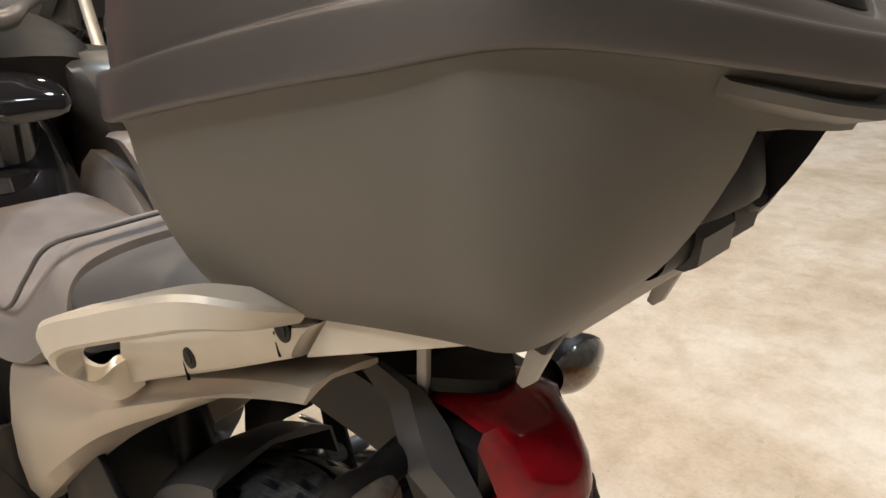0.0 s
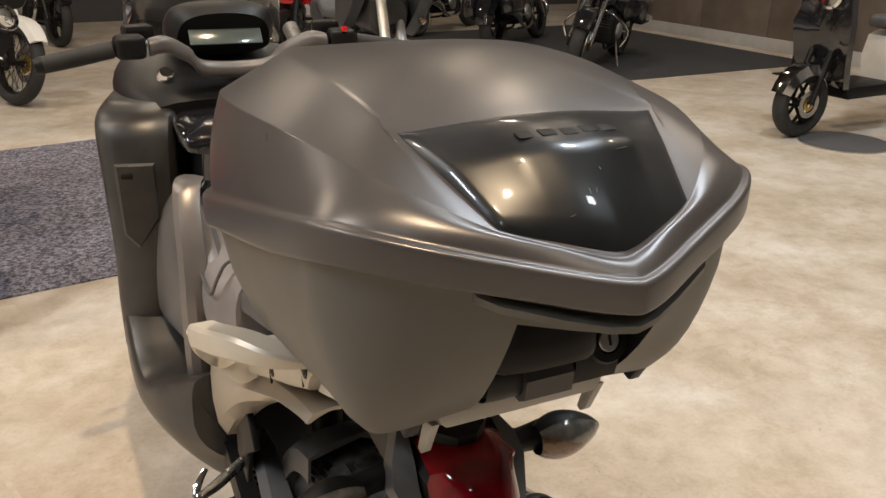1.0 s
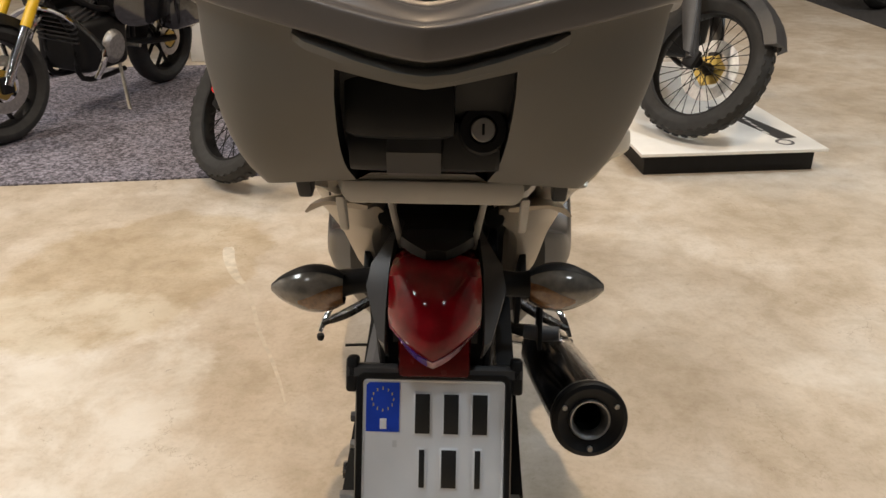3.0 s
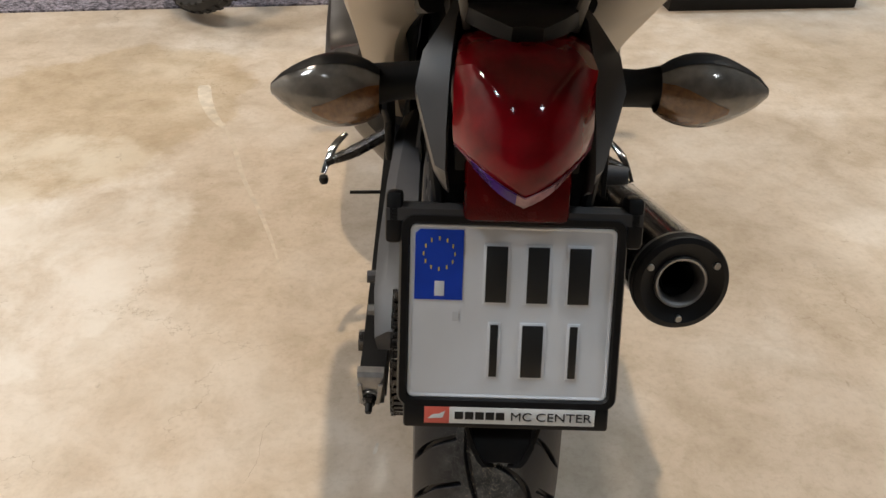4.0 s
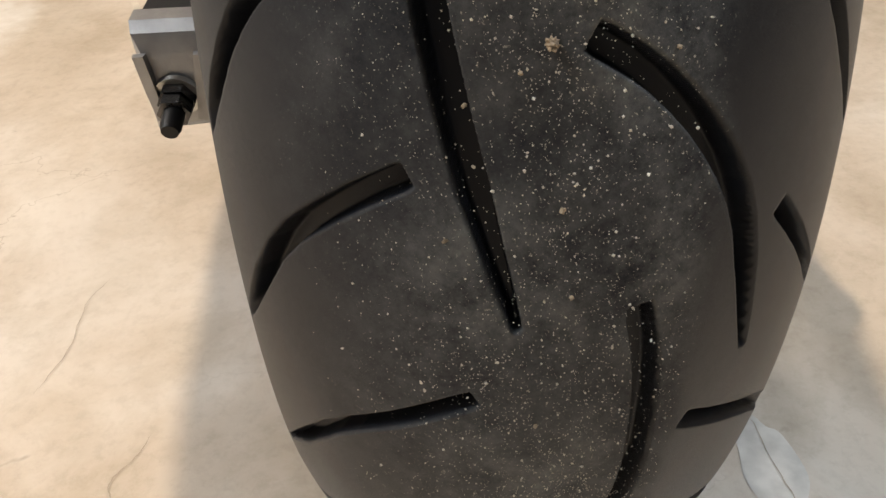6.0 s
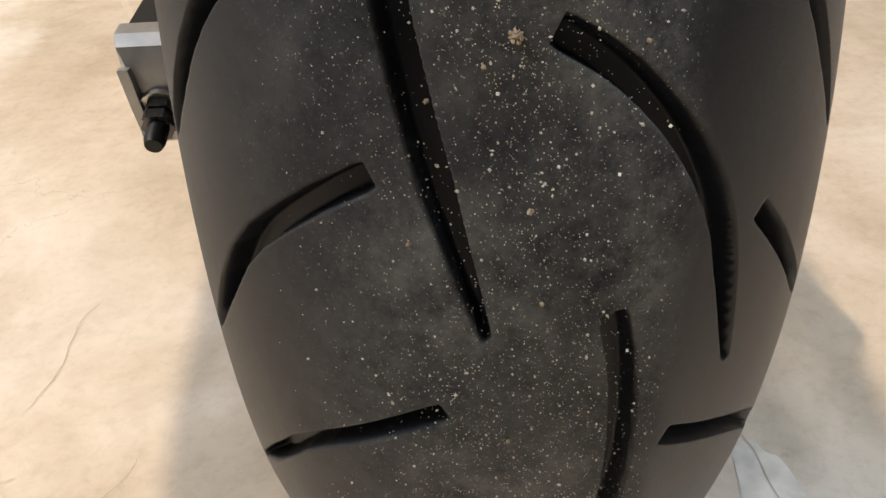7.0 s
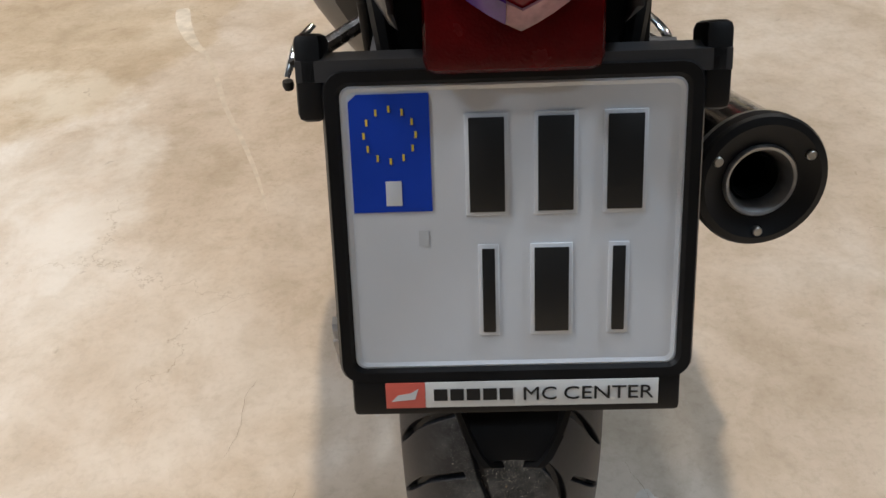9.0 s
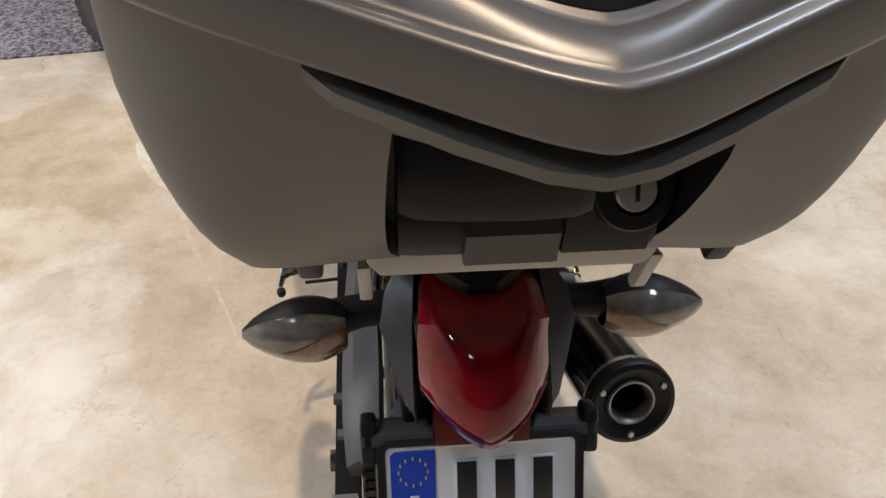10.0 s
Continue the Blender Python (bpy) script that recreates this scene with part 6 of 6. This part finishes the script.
    part("tail_unit", soft([[Vector((w * u, y, z - h * d)) for u, d in ((-1, 1), (-1, 0.2), (0, 0), (1, 0.2), (1, 1))] for y, z, w, h in ((-0.35, sz - 0.05, 0.14, 0.14), (-0.65, sz - 0.01, 0.11, 0.12), (-0.84, sz + 0.01, 0.06, 0.07))]), BLACK if not adventure else paint, root)
    part("rear_guard", arc_guard(R + 0.02, 60, 160, 0.085, 0.04), BLACK, root, m=pose(0, yr, R))
    if tail_red:
        part("tail_light", block(0.12, 0.03, 0.05, (0, -0.87, sz - 0.03), 0.01), RED_LENS, root)
    # head
    hz = head.z + (0.31 if adventure else 0.06)
    lamp = part("headlight", lathe([(0.0001, -0.09), (0.05, -0.085), (0.085, -0.04), (0.092, 0.0), (0.085, 0.012), (0.0001, 0.02)], 28, Matrix.Translation((0, head.y + 0.17, hz)) @ pose(0, 0, 0, -80, 0, 0)), CHROME, root, m=turned)
    part("lens", lathe([(0.084, 0.011), (0.06, 0.022), (0.0001, 0.027)], 28, Matrix.Translation((0, head.y + 0.17, hz)) @ pose(0, 0, 0, -80, 0, 0)), DISPLAY, lamp)
    if adventure:
        for s in Q:
            part("side_fairing", soft([[Vector((s * x, y, z)) for y, z in ((0.10, tz + 0.05 + dz), (0.36, tz + 0.16 + dz), (0.50, tz + 0.08 + dz), (0.40, tz - 0.08 + dz), (0.20, tz - 0.26 + dz))] for x, dz in ((0.15, 0), (0.20, -0.01), (0.215, -0.02))]), paint, root, sharp=25)
            part("hand_guard", loft([[Vector((s * x, y, z)) for y, z in ((0.0, -0.05), (0.012, 0.0), (0.0, 0.05), (-0.008, 0.0))] for x in (0.26, 0.34, 0.42)]), BLACK, root, m=turned @ Matrix.Translation((0, head.y - 0.06, bar_z)))
        part("nose_fairing", soft([[Vector((w * u, y, z - 0.16 * d)) for u, d in ((-1, 0.9), (-0.9, 0.25), (0, 0), (0.9, 0.25), (1, 0.9))] for y, z, w in ((head.y + 0.02, hz + 0.20, 0.14), (head.y + 0.16, hz + 0.14, 0.15), (head.y + 0.28, hz + 0.02, 0.10), (head.y + 0.42, hz - 0.06, 0.04))]), paint, root, sharp=35)
        for s in Q:
            eye_m = Matrix.Translation((s * 0.065, head.y + 0.30, hz + 0.005)) @ pose(0, 0, 0, -72, 0, s * -14) @ Matrix.Diagonal((1.25, 0.8, 1, 1))
            bezel = part("lamp_bezel", lathe([(0.0001, -0.05), (0.055, -0.04), (0.058, 0.004), (0.052, 0.008), (0.045, 0.0), (0.0001, -0.004)], 22, eye_m), BLACK_GLOSS, root, m=turned)
            part("lens", lathe([(0.045, 0.001), (0.03, 0.010), (0.0001, 0.014)], 22, eye_m), CHROME, bezel)
        if screen_on:
            sc = part("wind_screen", loft([[Vector((w * u, head.y + 0.14 - 0.10 * u * u - 0.10 * t, hz + 0.10 + 0.26 * t)) for u in (-1, -0.6, -0.2, 0.2, 0.6, 1)] for t, w in ((0, 0.14), (0.5, 0.14), (1, 0.10))], closed=False), CLEAR, root)
            sc.visible_shadow = False
            sc.modifiers.new("thickness", "SOLIDIFY").thickness = 0.004
    if not adventure:
        for s in Q:
            part("side_cover", soft([[Vector((s * x, y, z)) for y, z in ((-0.05, 0.52), (-0.02, 0.70), (-0.30, 0.72), (-0.62, 0.70), (-0.66, 0.56), (-0.34, 0.46))] for x in (0.08, 0.17, 0.19)], 2, 3), paint, root)
            part("saddle_bag", block(0.16, 0.42, 0.26, (s * 0.24, yr + 0.06, 0.56), 0.05, segs=3), BLACK_GLOSS, root)
        part("rear_fender", arc_guard(R + 0.03, 30, 175, 0.12, 0.12), BLACK_GLOSS, root, m=pose(0, yr, R))
        part("leg_guard", tube([(-0.30, 0.30, 0.30), (-0.34, 0.28, 0.46), (-0.12, 0.30, 0.62), (0.12, 0.30, 0.62), (0.34, 0.28, 0.46), (0.30, 0.30, 0.30)], 0.016, 10), CHROME, root)
    part("side_stand", tube([(-0.14, -0.10, 0.30), (-0.23, -0.04, 0.05), (-0.25, -0.03, 0.012)], 0.011, 8), STEEL, root)
    return root


def facing(x, y, heading, base, z=0.0, front=True):
    """The pose of a bike whose front (or rear) wheel stands at x, y and that points along heading (degrees from +y, anticlockwise)."""
    d = Vector((-math.sin(radians(heading)), math.cos(radians(heading)), 0))
    c = Vector((x, y, z)) - d * (base / 2 if front else -base / 2)
    return pose(c.x, c.y, z, 0, 0, heading)


# white-topped display platform with its bike
plat = thing("display_platform", pose(1.19, 3.46, 0, 0, 0, 6.3), "low white-topped display platform on a black base", "platform")
part("base", block(0.83, 1.84, 0.105, (0, 0, 0.0525), 0.003), BLACK, plat)
top_board = part("top_board", block(0.90, 1.95, 0.016, (0, 0, 0.113), 0.002), WHITE_PAINT, plat)
part("dark_strip", block(0.10, 0.62, 0.0006, (0.27, -0.50, 0.1214), 0, (0, 0, 12)), DARK_GREY, top_board)
bm = None
for k in range(6):
    bm = block(0.014, 0.045, 0.0006, (0.27 - 0.001 * k, -0.70 + 0.066 * k, 0.1220), 0, (0, 0, 12), bm=bm)
part("strip_mark", bm, WHITE_PAINT, top_board)
part("round_mark", lathe([(0.030, 0.1216), (0.045, 0.1216)], 24, Matrix.Translation((0.29, -0.86, 0))), MID_GREY, top_board)

motorbike("trail_motorcycle", facing(1.12, 2.75, 180, 1.5, 0.121), "grey and black trail motorcycle on a white platform", DARK_GREY, steer=42, R=0.345, base=1.5, fork=FORK_SILVER, guard=DARK_GREY, knobs=42, rim_mat=BLACK, lean=-7)
motorbike("adventure_motorcycle", facing(-1.03, 2.40, 182, 1.5, 0.008), "red adventure motorcycle with silver fork tubes", RED_PAINT, steer=45, R=0.345, base=1.5, fork=FORK_SILVER, guard=RED_PAINT, knobs=42, rim_mat=BLACK, lean=-9)
motorbike("sport_motorcycle", facing(-2.45, 2.95, 165, 1.45, 0.008), "black motorcycle with a yellow fork on carpet", BLACK_GLOSS, steer=-10, R=0.32, base=1.45, fork=YELLOW_PAINT, guard=BLACK, rim_mat=BLACK, adventure=False, spokes=10, lean=-6)
motorbike("naked_motorcycle", facing(-2.3, 5.3, 60, 1.45, 0.0, front=False), "black unfaired motorcycle parked behind the carpet", BLACK_GLOSS, steer=15, R=0.32, base=1.45, fork=BLACK, adventure=False, spokes=10, lean=-7)
motorbike("trail_motorcycle", facing(-0.75, 6.6, 200, 1.5), "red and white trail motorcycle by the back aisle", RED_PAINT, steer=15, R=0.345, fork=WHITE_PAINT, guard=WHITE_PAINT, knobs=0, group="back row", screen_on=False)
motorbike("trail_motorcycle", facing(1.35, 6.2, 160, 1.5), "red framed trail motorcycle by the back aisle", RED_PAINT, steer=-10, R=0.345, fork=BLACK, guard=BLACK, group="back row", screen_on=False)
motorbike("trail_motorcycle", facing(-2.1, 7.2, 190, 1.5), "white trail motorcycle by the back aisle", WHITE_PAINT, R=0.345, fork=BLACK, guard=RED_PAINT, group="back row", screen_on=False)
motorbike("cruiser_motorcycle", facing(4.38, 7.65, 310, 1.6, 0.007, front=False), "black cruiser with chrome pipes on a dark mat", BLACK_GLOSS, R=0.33, base=1.6, fork=CHROME, adventure=False, spokes=10, seat_z=0.84, group="cruisers on the mat", lean=-7)
motorbike("cruiser_motorcycle", facing(4.34, 5.92, 128, 1.6, 0.007), "black cruiser with a round chrome headlight on a dark mat", BLACK_GLOSS, steer=12, R=0.33, base=1.6, fork=CHROME, adventure=False, spokes=10, seat_z=0.84, group="cruisers on the mat", lean=-7)
motorbike("cruiser_motorcycle", facing(4.1, 9.4, 305, 1.6, 0.0, front=False), "dark red cruiser beside the mat", mat("dark_red_paint", (0.25, 0.01, 0.012), 0.2, coat=0.8), R=0.33, base=1.6, fork=CHROME, adventure=False, spokes=10, seat_z=0.84, group="cruisers on the mat", lean=-7)
motorbike("cruiser_motorcycle", facing(1.9, 9.8, 250, 1.6, 0.0, front=False), "black cruiser in the far row", BLACK_GLOSS, R=0.33, base=1.6, fork=CHROME, adventure=False, spokes=10, seat_z=0.84, group="far row", lean=-7)
motorbike("cruiser_motorcycle", facing(-0.4, 10.2, 200, 1.6, 0.0), "black cruiser in the far row", BLACK_GLOSS, R=0.33, base=1.6, fork=CHROME, adventure=False, spokes=10, seat_z=0.84, group="far row", lean=-7)


def small_scooter(m, label):
    root = thing("motor_scooter", m, label, "scooter")
    R = 0.25
    spoked_wheel("rear_wheel", root, pose(0, -0.65, R), R, 0.06, BLACK, 10)
    spoked_wheel("front_wheel", root, pose(0, 0.65, R), R, 0.055, BLACK, 10, disc=0.10)
    for s in Q:
        part("fork_leg", tube([(s * 0.09, 0.65, R), (s * 0.08, 0.52, 0.62)], 0.022, 10, 1), BLACK, root)
    part("front_guard", arc_guard(R + 0.03, 20, 150, 0.085, 0.07), CHROME, root, m=pose(0, 0.65, R))
    part("front_shield", loft([[Vector((w * u, y + 0.08 * abs(u), z)) for u in (-1, -0.6, 0, 0.6, 1)] + [Vector((w * u, y - 0.06 + 0.08 * abs(u), z)) for u in (1, 0.6, 0, -0.6, -1)] for z, y, w in ((0.35, 0.36, 0.17), (0.55, 0.46, 0.22), (0.8, 0.50, 0.24), (1.0, 0.46, 0.18), (1.1, 0.42, 0.10))]), BLACK_GLOSS, root, sharp=40)
    part("floor_board", block(0.36, 0.5, 0.10, (0, 0.12, 0.32), 0.03), BLACK, root)
    part("rear_body", loft([[Vector((w * u, y, z - h * d)) for u, d in ((-0.8, 1), (-1, 0.5), (-0.8, 0.05), (0.8, 0.05), (1, 0.5), (0.8, 1))] for y, z, w, h in ((-0.12, 0.70, 0.14, 0.34), (-0.35, 0.74, 0.19, 0.36), (-0.65, 0.74, 0.17, 0.28), (-0.88, 0.70, 0.08, 0.14))]), CREAM_PAINT, root, sharp=40)
    part("seat", block(0.26, 0.66, 0.10, (0, -0.42, 0.78), 0.04, segs=3), SEAT_DARK, root)
    part("handlebar", tube([(-0.34, 0.30, 1.10), (0, 0.40, 1.06), (0.34, 0.30, 1.10)], 0.014, 10), BLACK, root)
    part("headlight", lathe([(0.0001, -0.06), (0.07, -0.04), (0.085, 0.0), (0.07, 0.015), (0.0001, 0.025)], 26, Matrix.Translation((0, 0.52, 0.98)) @ pose(0, 0, 0, -82, 0, 0)), CHROME, root)
    for s in Q:
        part("grip", tube([(s * 0.22, 0.335, 1.087), (s * 0.34, 0.30, 1.10)], 0.018, 10, 1), RUBBER_PLAIN, root)
        part("indicator", block(0.05, 0.03, 0.04, (s * 0.17, 0.50, 0.92), 0.01), AMBER, root)
    return root


small_scooter(facing(4.44, 3.16, 92, 1.3), "black and cream scooter with a chrome front mudguard")
stand = thing("round_stand", pose(4.62, 2.88, 0), "round grey floor stand with a pale rim", "stand")
part("disc", lathe([(0.0001, 0.0), (0.30, 0.0), (0.30, 0.010), (0.27, 0.014), (0.0001, 0.014)], 40), MID_GREY, stand)
part("rim", lathe([(0.296, 0.008), (0.312, 0.008), (0.312, 0.0), (0.296, 0.0)], 40), STEEL, stand)

# posts, pillar and the brown wall
for x, y, plate_mat in ((6.55, 5.05, BLACK), (6.55, 2.75, YELLOW_PAINT), (6.65, 2.25, YELLOW_PAINT)):
    post = thing("steel_post", pose(x, y, 0), "black steel post on a floor plate", "post", "posts")
    part("shaft", block(0.10, 0.10, 2.6, (0, 0, 1.3), 0.006), BLACK, post)
    part("floor_plate", block(0.34, 0.34, 0.014, (0, 0, 0.008), 0.003), plate_mat, post)

slab_box("pillar", -2.09, -1.91, 5.02, 5.20, 0, TOP, WHITE_PAINT, "white painted square pillar", category="pillar", bevel=0.004)
for k in range(7):
    wall = block(0.10, 1.19, 1.5, (7.75, 2.4 + 1.2 * k, 0.90), 0.004)
    tagged(finish("wall_panel", wall, WALL_BROWN), "brown display wall panel", "wall panel", "wall panels", "structure")
tagged(finish("skirting", block(0.12, 8.4, 0.15, (7.75, 6.0, 0.075), 0.003), SKIRT), "pale skirting under brown panels", "skirting", kind="structure")
